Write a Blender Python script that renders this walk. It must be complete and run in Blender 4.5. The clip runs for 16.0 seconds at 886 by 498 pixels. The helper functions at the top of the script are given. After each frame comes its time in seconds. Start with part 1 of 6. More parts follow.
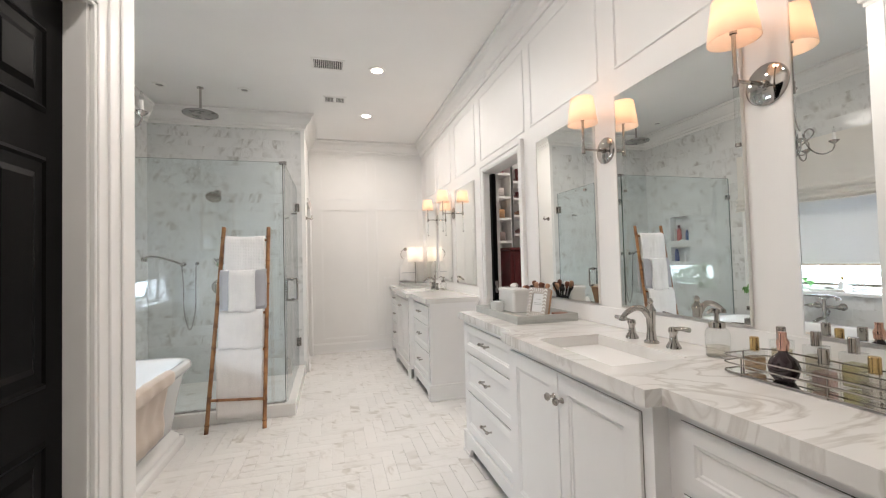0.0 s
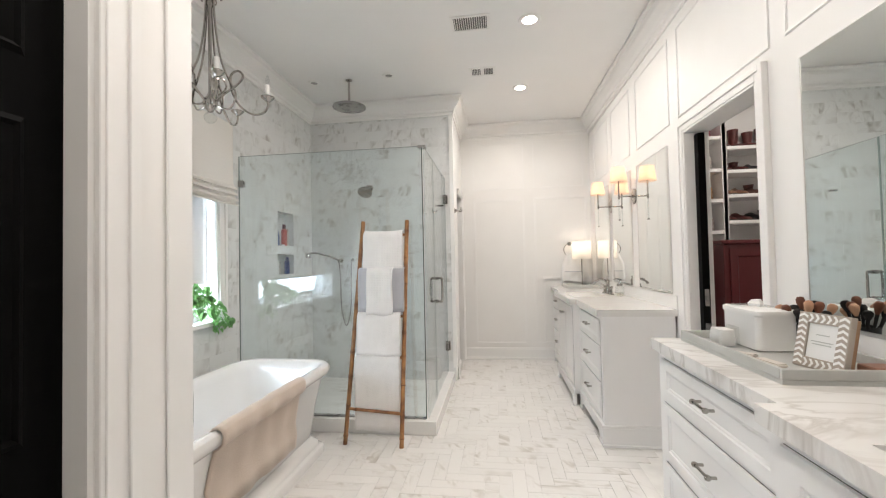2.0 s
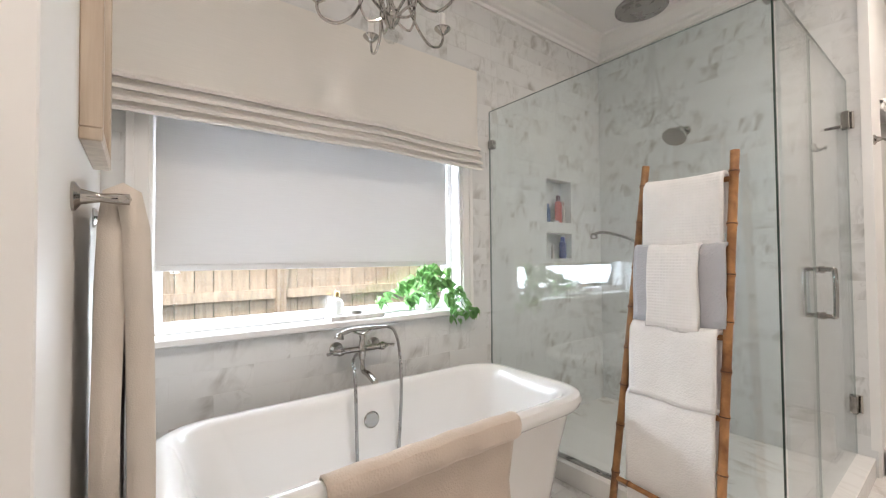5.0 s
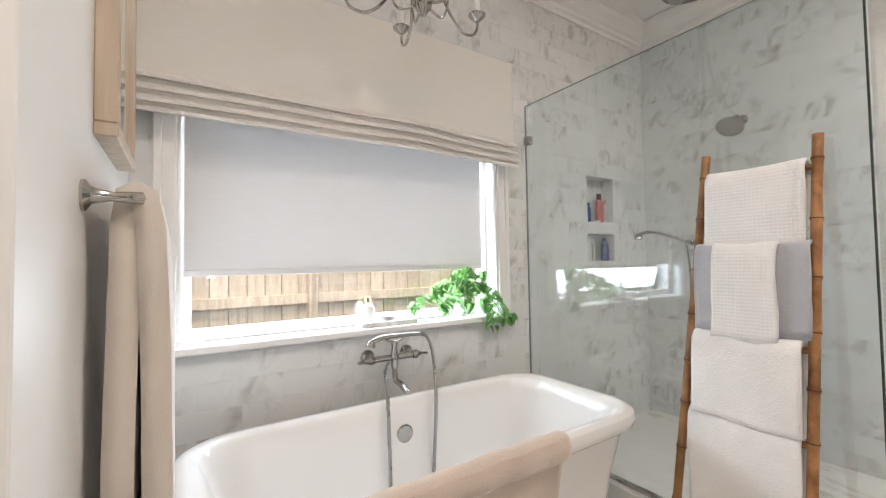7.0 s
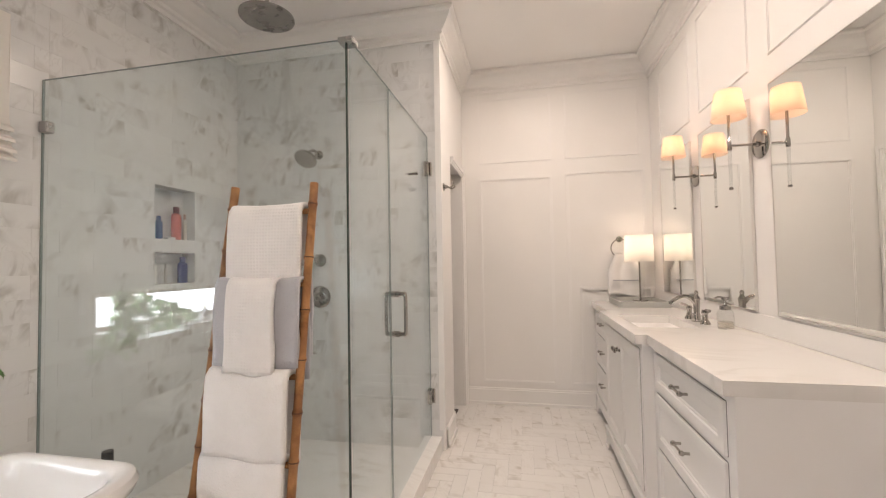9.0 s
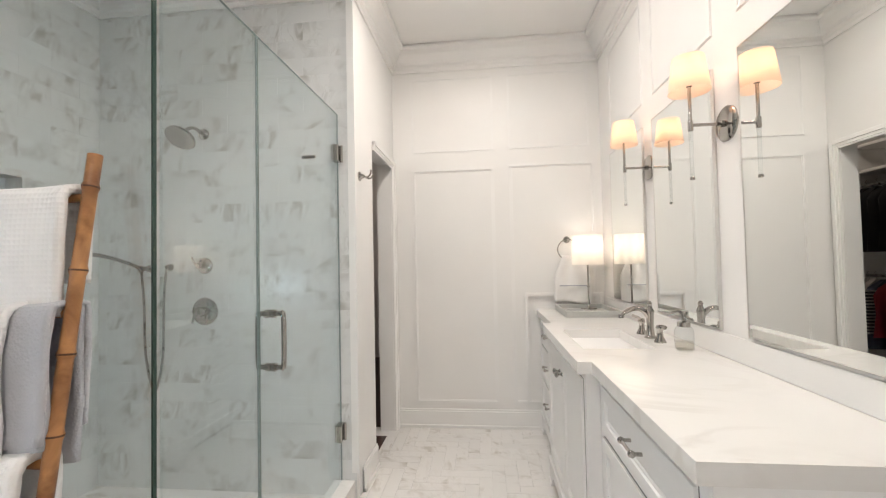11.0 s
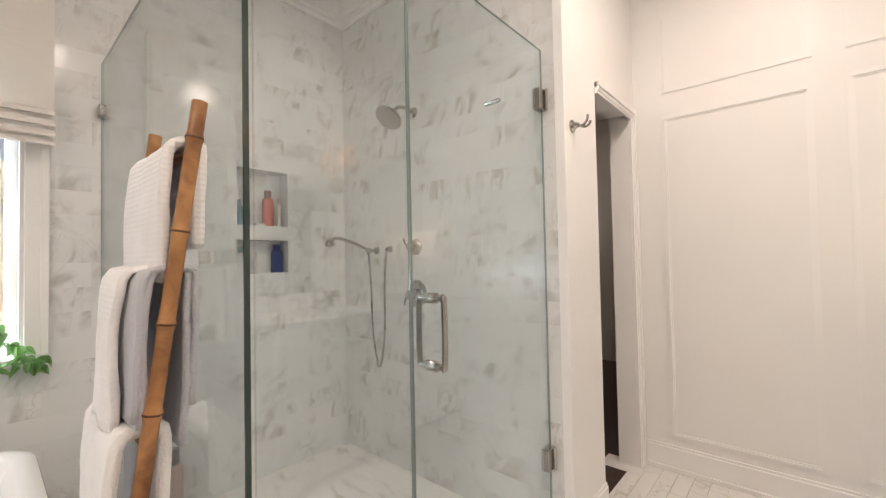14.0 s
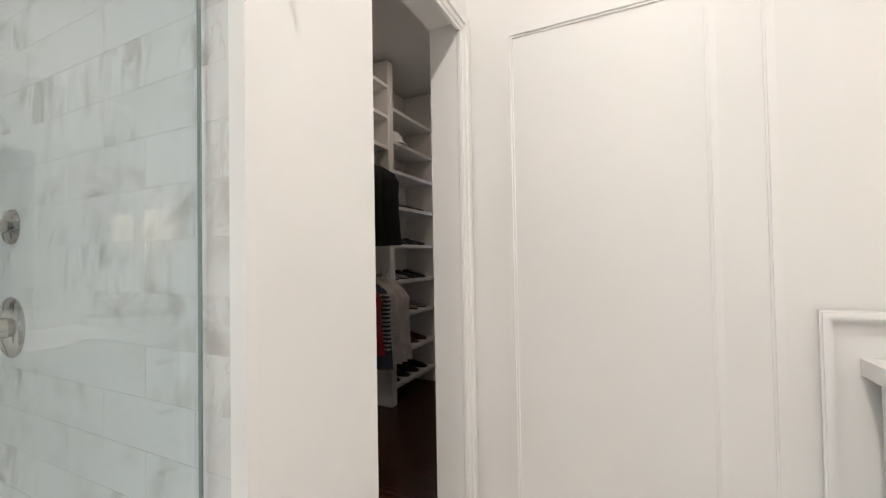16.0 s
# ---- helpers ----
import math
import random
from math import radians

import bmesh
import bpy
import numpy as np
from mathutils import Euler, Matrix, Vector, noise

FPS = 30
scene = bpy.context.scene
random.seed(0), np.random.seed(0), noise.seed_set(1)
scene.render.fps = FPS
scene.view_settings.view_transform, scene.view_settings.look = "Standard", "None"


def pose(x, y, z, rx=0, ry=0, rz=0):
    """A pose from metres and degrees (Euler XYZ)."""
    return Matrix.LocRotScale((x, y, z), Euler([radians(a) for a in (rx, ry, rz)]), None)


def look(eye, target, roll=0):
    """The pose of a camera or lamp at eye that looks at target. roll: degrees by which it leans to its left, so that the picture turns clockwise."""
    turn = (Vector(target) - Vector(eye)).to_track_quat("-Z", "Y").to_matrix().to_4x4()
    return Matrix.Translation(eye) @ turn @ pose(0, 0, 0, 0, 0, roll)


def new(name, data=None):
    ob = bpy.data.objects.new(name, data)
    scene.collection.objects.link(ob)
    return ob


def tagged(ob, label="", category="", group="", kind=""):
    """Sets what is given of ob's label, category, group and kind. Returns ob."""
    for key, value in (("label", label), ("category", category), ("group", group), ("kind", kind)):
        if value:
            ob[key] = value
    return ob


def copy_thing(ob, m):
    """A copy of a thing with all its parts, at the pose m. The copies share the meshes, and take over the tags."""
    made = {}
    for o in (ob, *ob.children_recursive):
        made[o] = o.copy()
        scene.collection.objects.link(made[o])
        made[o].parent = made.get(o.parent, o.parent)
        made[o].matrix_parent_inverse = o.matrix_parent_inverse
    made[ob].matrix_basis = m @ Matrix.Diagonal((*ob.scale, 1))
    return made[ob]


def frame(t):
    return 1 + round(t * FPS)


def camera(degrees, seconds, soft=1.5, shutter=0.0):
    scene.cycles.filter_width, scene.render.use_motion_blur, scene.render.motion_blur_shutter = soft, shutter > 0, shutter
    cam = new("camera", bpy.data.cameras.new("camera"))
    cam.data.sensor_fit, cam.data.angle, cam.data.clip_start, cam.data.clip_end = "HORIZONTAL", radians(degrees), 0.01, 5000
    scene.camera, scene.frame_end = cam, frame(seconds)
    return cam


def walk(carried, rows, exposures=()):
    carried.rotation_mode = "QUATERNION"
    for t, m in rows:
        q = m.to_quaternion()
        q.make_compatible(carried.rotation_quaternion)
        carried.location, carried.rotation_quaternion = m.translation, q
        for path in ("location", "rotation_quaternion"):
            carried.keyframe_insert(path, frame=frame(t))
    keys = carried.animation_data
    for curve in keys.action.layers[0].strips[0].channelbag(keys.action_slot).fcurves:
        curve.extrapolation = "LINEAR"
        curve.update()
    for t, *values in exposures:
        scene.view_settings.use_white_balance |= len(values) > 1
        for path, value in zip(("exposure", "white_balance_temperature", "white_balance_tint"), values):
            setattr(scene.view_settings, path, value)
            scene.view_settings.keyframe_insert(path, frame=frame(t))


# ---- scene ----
cam = camera(95.0, 16.0, soft=1.2)
PATH = [
    (0, (1.04, 0.706, 1.237), (1.57, 2.634, 1.295), -1.5),
    (0.5, (1.102, 0.79, 1.255), (1.432, 2.762, 1.311), -1.4),
    (1, (1.146, 0.895, 1.256), (1.266, 2.891, 1.302), -1.4),
    (1.5, (1.156, 1.154, 1.256), (1.078, 3.152, 1.294), -1.6),
    (2, (1.189, 1.396, 1.258), (0.927, 3.379, 1.31), -1.2),
    (2.5, (1.305, 1.636, 1.267), (0.856, 3.584, 1.304), -1.4),
    (3, (1.354, 1.824, 1.247), (0.702, 3.714, 1.289), -1.3),
    (3.5, (1.302, 2.006, 1.258), (0.38, 3.78, 1.306), -1.2),
    (4, (1.215, 2.13, 1.264), (0.038, 3.747, 1.306), -1.1),
    (4.5, (1.191, 2.349, 1.243), (-0.254, 3.731, 1.288), -0.9),
    (5, (1.083, 2.523, 1.159), (-0.511, 3.73, 1.205), -0.5),
    (5.2, (1.042, 2.565, 1.117), (-0.581, 3.732, 1.166), -0.5),
    (7.3, (0.971, 2.575, 1.178), (-0.706, 3.662, 1.245), -0.9),
    (7.5, (1.024, 2.598, 1.212), (-0.627, 3.725, 1.282), -0.7),
    (8, (1.134, 2.69, 1.236), (-0.192, 4.185, 1.307), -0.6),
    (8.5, (1.213, 2.775, 1.237), (0.398, 4.6, 1.312), -0.8),
    (9, (1.301, 2.927, 1.248), (0.905, 4.886, 1.316), -1.0),
    (9.5, (1.396, 3.064, 1.274), (1.173, 5.051, 1.336), -1.2),
    (9.7, (1.427, 3.107, 1.268), (1.241, 5.097, 1.328), -1.2),
    (11.8, (1.501, 3.581, 1.288), (1.232, 5.562, 1.342), -1.2),
    (12, (1.527, 3.607, 1.29), (1.095, 5.559, 1.351), -1.4),
    (12.5, (1.52, 3.641, 1.309), (0.697, 5.463, 1.362), -1.4),
    (13, (1.474, 3.715, 1.29), (0.338, 5.361, 1.333), -1.4),
    (13.5, (1.427, 3.85, 1.227), (0.13, 5.372, 1.277), -1.2),
    (14, (1.482, 3.992, 1.211), (0.161, 5.493, 1.26), -1.1),
    (14.5, (1.609, 4.189, 1.223), (0.376, 5.763, 1.272), -1.0),
    (15, (1.621, 4.432, 1.198), (0.549, 6.12, 1.247), -0.8),
    (15.5, (1.463, 4.745, 1.198), (0.513, 6.504, 1.236), -0.7),
    (16, (1.334, 5.141, 1.181), (0.459, 6.939, 1.223), -1.0),
]
EXPOSURES = [(0.0, -0.12, 6500, 11), (2.0, -0.02, 6500, 10), (3.5, -0.2, 6600, 13), (4.1, -0.25, 6750, 14), (4.6, -0.12, 6800, 14), (7.4, -0.08, 6850, 14), (8.0, -0.22, 7250, 17), (8.5, -0.27, 7900, 21), (9.0, -0.25, 7400, 19), (9.7, -0.17, 6850, 13), (12.0, 0.0, 6500, 10), (12.8, 0.0, 6700, 12), (13.6, 0.0, 7100, 15), (14.5, 0.0, 7300, 18), (15.0, 0.05, 6800, 13), (15.5, 0.08, 6480, 10), (16.0, 0.1, 6450, 10)]
walk(cam, [(t, look(eye, target, roll)) for t, eye, target, roll in PATH], EXPOSURES)

# ---- light ----
world = bpy.data.worlds.new("sky")
scene.world = world
world.use_nodes = True
wn = world.node_tree
sky = wn.nodes.new("ShaderNodeTexSky")
sky.sky_type, sky.sun_disc = "NISHITA", False
sky.sun_elevation, sky.sun_rotation = radians(61), radians(127)
wn.nodes["Background"].inputs[1].default_value = 0.15
wn.links.new(sky.outputs[0], wn.nodes["Background"].inputs[0])


def lamp(name, kind, m, watts, colour, **more):
    data = bpy.data.lights.new(name, kind)
    data.energy, data.color = watts, colour
    for key, value in more.items():
        if key == "size":
            data.size = value
        if key == "size_y":
            data.shape, data.size_y = "RECTANGLE", value
        if key == "disk":
            data.shape, data.size = "DISK", value
        if key == "radius":
            data.shadow_soft_size = value
        if key == "angle":
            data.angle = radians(value)
        if key == "spread":
            data.spread = radians(value)
    ob = new(name, data)
    ob.matrix_world = m
    return ob


COOL, WARM, CAN = (0.72, 0.86, 1.0), (1.0, 0.56, 0.36), (1.0, 0.925, 0.85)
lamp("sun", "SUN", look((4, -3, 9), (0, 0, 0)), 5.0, (1.0, 0.95, 0.88), angle=0.6)
# daylight behind the pale roller blind, in the window's own opening
lamp("window_daylight", "AREA", look((-0.985, 3.33, 1.6), (0, 3.33, 1.55)), 118, COOL, size=1.3, size_y=0.95)
lamp("window_daylight", "AREA", look((-0.985, 3.33, 1.01), (0, 3.33, 0.75)), 14, COOL, size=1.36, size_y=0.17)
# first two are real downlights; last two are added as fill
CANS_AND_FILL = [(1.46, 4.30), (1.46, 5.46), (0.95, 2.6), (0.95, 1.3)]

# ---- materials ----
MATS = {}


def nodes_of(name):
    m = bpy.data.materials.new(name)
    m.use_nodes = True
    t = m.node_tree
    return m, t, t.nodes["Principled BSDF"]


def node(t, kind, inputs=None, **props):
    n = t.nodes.new("ShaderNode" + kind)
    for k, v in props.items():
        if k == "operation":
            n.operation = v
        if k == "data_type":
            n.data_type = v
        if k == "blend_type":
            n.blend_type = v
        if k == "coloring":
            n.color_ramp.elements[0].position, n.color_ramp.elements[1].position = v[0], v[1]
            n.color_ramp.elements[0].color, n.color_ramp.elements[1].color = (*v[2], 1), (*v[3], 1)
    for k, v in (inputs or {}).items():
        if isinstance(v, bpy.types.NodeSocket):
            t.links.new(v, n.inputs[k])
        else:
            n.inputs[k].default_value = v
    return n


def bump(t, p, height, strength, distance=0.002):
    b = node(t, "Bump", {"Strength": strength, "Distance": distance, "Height": height})
    t.links.new(b.outputs[0], p.inputs["Normal"])


def surface(name, colour, rough=0.5, metal=0.0, vary=0.06, scale=6.0, grain=0.05, grain_scale=180.0, per_object=0.0, coat=0.0, sheen=0.0, shine=0.5):
    """A plain surface whose tone drifts at two scales, with a fine relief."""
    if name in MATS:
        return MATS[name]
    m, t, p = nodes_of(name)
    pos = node(t, "NewGeometry").outputs["Position"]
    big = node(t, "TexNoise", {"Vector": pos, "Scale": scale, "Detail": 4.0})
    fine = node(t, "TexNoise", {"Vector": pos, "Scale": grain_scale, "Detail": 2.0})
    lo, hi = [c * (1 - vary) for c in colour], [min(1, c * (1 + vary)) for c in colour]
    ramp = node(t, "ValToRGB", {"Fac": big.outputs["Fac"]}, coloring=(0.3, 0.7, lo, hi))
    out = ramp.outputs[0]
    if per_object:
        rnd = node(t, "ObjectInfo").outputs["Random"]
        v = node(t, "MapRange", {"Value": rnd, "To Min": 1 - per_object, "To Max": 1 + per_object})
        out = node(t, "HueSaturation", {"Color": out, "Value": v.outputs[0]}).outputs[0]
    t.links.new(out, p.inputs["Base Color"])
    r = node(t, "MapRange", {"Value": big.outputs["Fac"], "To Min": max(0, rough * 0.85), "To Max": min(1, rough * 1.15)})
    t.links.new(r.outputs[0], p.inputs["Roughness"])
    p.inputs["Metallic"].default_value = metal
    p.inputs["Specular IOR Level"].default_value = shine
    p.inputs["Coat Weight"].default_value = coat
    p.inputs["Sheen Weight"].default_value = sheen
    if grain:
        bump(t, p, fine.outputs["Fac"], grain)
    MATS[name] = m
    return m


def marble(name, base, vein, scale, rough, amount, spread=(0.52, 0.66), smudge=True, island=False, vein_share=0.35, width=0.03, open_at=0.44):
    """Pale marble: soft drifting smudges and thin broken veins, another cut of stone on each piece."""
    m, t, p = nodes_of(name)
    pos = node(t, "NewGeometry").outputs["Position"]
    rnd = node(t, "NewGeometry").outputs["Random Per Island"] if island else node(t, "ObjectInfo").outputs["Random"]
    shift = node(t, "VectorMath", {0: (37.0, 91.0, 53.0)}, operation="SCALE")
    t.links.new(rnd, shift.inputs["Scale"])
    at = node(t, "VectorMath", {0: pos, 1: shift.outputs[0]}, operation="ADD").outputs[0]
    angle = node(t, "Math", {0: rnd, 1: 2.4}, operation="MULTIPLY")
    spun = node(t, "VectorRotate", {"Vector": at, "Axis": (0.6, 0.7, 0.4), "Angle": angle.outputs[0]}).outputs[0]
    turn = node(t, "Mapping", {"Vector": spun, "Rotation": (0.5, 0.7, 0.6), "Scale": (1.0, 2.6, 1.3)}).outputs[0]
    n1 = node(t, "TexNoise", {"Vector": turn, "Scale": scale, "Detail": 3.0, "Roughness": 0.5, "Distortion": 0.8})
    n2 = node(t, "TexNoise", {"Vector": at, "Scale": scale * 0.6, "Detail": 2.0})
    n3 = node(t, "TexNoise", {"Vector": turn, "Scale": scale * 0.6, "Detail": 6.0, "Distortion": 2.2})
    ridge = node(t, "Math", {0: n3.outputs["Fac"], 1: 0.5}, operation="SUBTRACT")
    ridge = node(t, "Math", {0: ridge.outputs[0]}, operation="ABSOLUTE")
    line = node(t, "MapRange", {"Value": ridge.outputs[0], "From Min": 0.0, "From Max": width, "To Min": vein_share, "To Max": 0.0})
    patch = node(t, "MapRange", {"Value": n1.outputs["Fac"], "From Min": spread[0], "From Max": spread[1]})
    gate = node(t, "MapRange", {"Value": n2.outputs["Fac"], "From Min": open_at, "From Max": open_at + 0.18})
    both = node(t, "Math", {0: patch.outputs[0], 1: line.outputs[0]}, operation="MAXIMUM") if smudge else line
    fac = node(t, "Math", {0: both.outputs[0], 1: gate.outputs[0]}, operation="MULTIPLY")
    fac = node(t, "Math", {0: fac.outputs[0], 1: amount}, operation="MULTIPLY")
    tone = node(t, "MapRange", {"Value": rnd, "To Min": 0.97, "To Max": 1.02})
    mix = node(t, "Mix", {"Factor": fac.outputs[0], 6: (*base, 1), 7: (*vein, 1)}, data_type="RGBA")
    col = node(t, "HueSaturation", {"Color": mix.outputs[2], "Value": tone.outputs[0]})
    t.links.new(col.outputs[0], p.inputs["Base Color"])
    p.inputs["Roughness"].default_value = rough
    fine = node(t, "TexNoise", {"Vector": pos, "Scale": 40.0, "Detail": 3.0})
    bump(t, p, fine.outputs["Fac"], 0.03)
    return m


def glass_like(name, tint, rough=0.0):
    m = bpy.data.materials.new(name)
    m.use_nodes = True
    t = m.node_tree
    t.nodes.remove(t.nodes["Principled BSDF"])
    clear = node(t, "BsdfTransparent", {"Color": (*tint, 1)})
    gloss = node(t, "BsdfGlossy", {"Roughness": rough})
    tilt = node(t, "LayerWeight", {"Blend": 0.5})
    steep = node(t, "Math", {0: tilt.outputs["Facing"], 1: 5.0}, operation="POWER")
    fres = node(t, "MapRange", {"Value": steep.outputs[0], "To Min": 0.085, "To Max": 1.0})
    mix = node(t, "MixShader", {0: fres.outputs[0], 1: clear.outputs[0], 2: gloss.outputs[0]})
    t.links.new(mix.outputs[0], t.nodes["Material Output"].inputs[0])
    return m


def cloth_glow(name, colour, through_colour, share, weave=900.0):
    """Woven shade cloth: part of the light behind it comes through."""
    m, t, p = nodes_of(name)
    pos = node(t, "NewGeometry").outputs["Position"]
    n = node(t, "TexNoise", {"Vector": pos, "Scale": weave, "Detail": 2.0})
    slub = node(t, "TexNoise", {"Vector": node(t, "Mapping", {"Vector": pos, "Scale": (4.0, 4.0, 160.0)}).outputs[0], "Scale": 2.0, "Detail": 3.0})
    ramp = node(t, "ValToRGB", {"Fac": slub.outputs["Fac"]}, coloring=(0.3, 0.7, [c * 0.96 for c in colour], colour))
    t.links.new(ramp.outputs[0], p.inputs["Base Color"])
    p.inputs["Roughness"].default_value = 0.9
    bump(t, p, n.outputs["Fac"], 0.15, 0.001)
    tr = node(t, "BsdfTranslucent", {"Color": (*through_colour, 1)})
    mix = node(t, "MixShader", {0: share, 1: p.outputs[0], 2: tr.outputs[0]})
    t.links.new(mix.outputs[0], t.nodes["Material Output"].inputs[0])
    return m


def glow(name, colour, strength):
    m = bpy.data.materials.new(name)
    m.use_nodes = True
    t = m.node_tree
    t.nodes.remove(t.nodes["Principled BSDF"])
    e = node(t, "Emission", {"Color": (*colour, 1), "Strength": strength})
    t.links.new(e.outputs[0], t.nodes["Material Output"].inputs[0])
    return m


def towel_cloth(name, colour, cells=150.0, relief=0.45, jitter=1.0):
    m, t, p = nodes_of(name)
    pos = node(t, "NewGeometry").outputs["Position"]
    a = node(t, "TexVoronoi", {"Vector": pos, "Scale": cells, "Randomness": jitter})
    b = node(t, "TexNoise", {"Vector": pos, "Scale": 9.0, "Detail": 4.0})
    ramp = node(t, "ValToRGB", {"Fac": b.outputs["Fac"]}, coloring=(0.3, 0.7, [c * 0.93 for c in colour], colour))
    t.links.new(ramp.outputs[0], p.inputs["Base Color"])
    p.inputs["Roughness"].default_value = 0.95
    p.inputs["Sheen Weight"].default_value = 0.3
    bump(t, p, a.outputs["Distance"], relief, 0.45 / cells)
    return m


def wood(name, dark, light, rough, scale=3.0, stretch=(12.0, 12.0, 1.0)):
    m, t, p = nodes_of(name)
    tc = node(t, "TexCoord").outputs["Object"]
    rnd = node(t, "ObjectInfo").outputs["Random"]
    mp = node(t, "Mapping", {"Vector": tc, "Scale": stretch})
    off = node(t, "VectorMath", {0: (17.0, 29.0, 41.0)}, operation="SCALE")
    t.links.new(rnd, off.inputs["Scale"])
    at = node(t, "VectorMath", {0: mp.outputs[0], 1: off.outputs[0]}, operation="ADD")
    n = node(t, "TexNoise", {"Vector": at.outputs[0], "Scale": scale, "Detail": 6.0, "Distortion": 0.6})
    ramp = node(t, "ValToRGB", {"Fac": n.outputs["Fac"]}, coloring=(0.3, 0.72, dark, light))
    v = node(t, "MapRange", {"Value": rnd, "To Min": 0.8, "To Max": 1.15})
    c = node(t, "HueSaturation", {"Color": ramp.outputs[0], "Value": v.outputs[0]})
    t.links.new(c.outputs[0], p.inputs["Base Color"])
    p.inputs["Roughness"].default_value = rough
    bump(t, p, n.outputs["Fac"], 0.2)
    return m


PAINT = surface("wall_paint", (0.85, 0.838, 0.82), 0.45, vary=0.02, scale=2.0, grain=0.06, grain_scale=300)
TRIM = surface("trim_paint", (0.86, 0.85, 0.835), 0.32, vary=0.02, scale=3.0, grain=0.03)
CEIL = surface("ceiling_paint", (0.87, 0.865, 0.855), 0.7, vary=0.02, scale=1.5, grain=0.08, grain_scale=250)
CABINET = surface("cabinet_lacquer", (0.85, 0.845, 0.84), 0.40, vary=0.015, scale=4.0, grain=0.02)
BLACK = surface("black_door_paint", (0.0030, 0.0029, 0.0028), 0.38, vary=0.15, scale=5.0, grain=0.05, shine=0.045)
CHROME = surface("polished_nickel", (0.45, 0.43, 0.405), 0.07, metal=1.0, vary=0.03, scale=20, grain=0.0)
STEEL = surface("brushed_steel", (0.36, 0.355, 0.345), 0.28, metal=1.0, vary=0.05, scale=20, grain=0.03)
BRASS = surface("aged_brass", (0.62, 0.44, 0.2), 0.25, metal=1.0, vary=0.08, scale=25, grain=0.02)
CERAMIC = surface("white_ceramic", (0.84, 0.84, 0.83), 0.12, vary=0.01, scale=3.0, grain=0.0, coat=0.3)
ACRYLIC = surface("tub_enamel", (0.83, 0.82, 0.805), 0.16, vary=0.015, scale=2.0, grain=0.0, coat=0.4)
GROUT = surface("grout", (0.78, 0.77, 0.75), 0.9, vary=0.06, scale=10, grain=0.2)
GREY_TRAY = surface("grey_tray_lacquer", (0.47, 0.475, 0.455), 0.45, vary=0.04, scale=12, grain=0.06)
GAP = surface("cabinet_gap", (0.16, 0.155, 0.15), 0.8, vary=0.1)
# Near-black: own colour of shoe soles, painted shade behind the vanity plinths
DARK = surface("sole_and_toe_shade", (0.05, 0.045, 0.04), 0.8, vary=0.1)
WALL_TILE = marble("marble_wall_tile", (0.77, 0.775, 0.77), (0.40, 0.385, 0.36), 7.0, 0.16, 0.85, spread=(0.47, 0.71), vein_share=0.35)
FLOOR_TILE = marble("marble_floor_tile", (0.82, 0.805, 0.785), (0.48, 0.44, 0.39), 6.0, 0.24, 0.6)
FLOOR_REST = marble("marble_floor_tile_rest", (0.82, 0.805, 0.785), (0.48, 0.44, 0.39), 6.0, 0.24, 0.6, island=True)
COUNTER = marble("veined_counter", (0.83, 0.82, 0.80), (0.40, 0.36, 0.32), 2.2, 0.07, 0.62, spread=(0.53, 0.76), vein_share=0.8, width=0.045, open_at=0.36)
COUNTER_PALE = marble("pale_counter", (0.83, 0.82, 0.80), (0.40, 0.36, 0.32), 2.2, 0.07, 0.24, spread=(0.53, 0.76), vein_share=0.8, width=0.06)
SHOWER_GLASS = glass_like("shower_glass", (0.946, 0.985, 0.994))
WINDOW_GLASS = glass_like("window_glass", (0.97, 0.98, 0.98))
CLEAR = glass_like("clear_glass", (0.96, 0.97, 0.97))
GLASS_EDGE = surface("glass_edge", (0.03, 0.055, 0.045), 0.12, vary=0.1, grain=0)
MIRROR = surface("mirror", (0.90, 0.92, 0.91), 0.005, metal=1.0, vary=0.0, grain=0)
SHADE_WARM = cloth_glow("sconce_shade_cloth", (0.84, 0.78, 0.72), (0.96, 0.84, 0.74), 0.75)
SHADE_WHITE = cloth_glow("lamp_shade_cloth", (0.88, 0.87, 0.85), (0.97, 0.95, 0.92), 0.80)
ROLLER = cloth_glow("roller_blind_cloth", (0.78, 0.77, 0.76), (0.80, 0.81, 0.84), 0.075)
ROMAN = cloth_glow("roman_blind_linen", (0.85, 0.82, 0.775), (0.7, 0.67, 0.62), 0.13)
TOWEL = towel_cloth("white_towelling", (0.86, 0.85, 0.84))
WAFFLE = towel_cloth("white_waffle_towelling", (0.86, 0.85, 0.84), 85.0, 0.55, 0.12)
COTTON = surface("cotton_wool", (0.84, 0.83, 0.82), 0.95, vary=0.04, scale=30, grain=0.1)
TOWEL_GREY = towel_cloth("grey_towelling", (0.48, 0.49, 0.53))
TOWEL_BEIGE = towel_cloth("beige_towelling", (0.60, 0.50, 0.42))
TOWEL_SAND = towel_cloth("sand_towelling", (0.66, 0.59, 0.52), 320.0, 0.3)
BAMBOO = wood("scorched_bamboo", (0.13, 0.045, 0.016), (0.50, 0.25, 0.10), 0.32, scale=2.2, stretch=(6, 6, 5))
BAMBOO_NODE = surface("bamboo_node", (0.09, 0.035, 0.015), 0.4, vary=0.3, scale=60)
FENCE = wood("weathered_fence", (0.50, 0.37, 0.26), (0.74, 0.60, 0.46), 0.85, scale=2.5, stretch=(14, 14, 1.2))
DARK_FLOOR = wood("dark_red_floorboards", (0.03, 0.012, 0.008), (0.10, 0.035, 0.022), 0.25, stretch=(1, 10, 10))
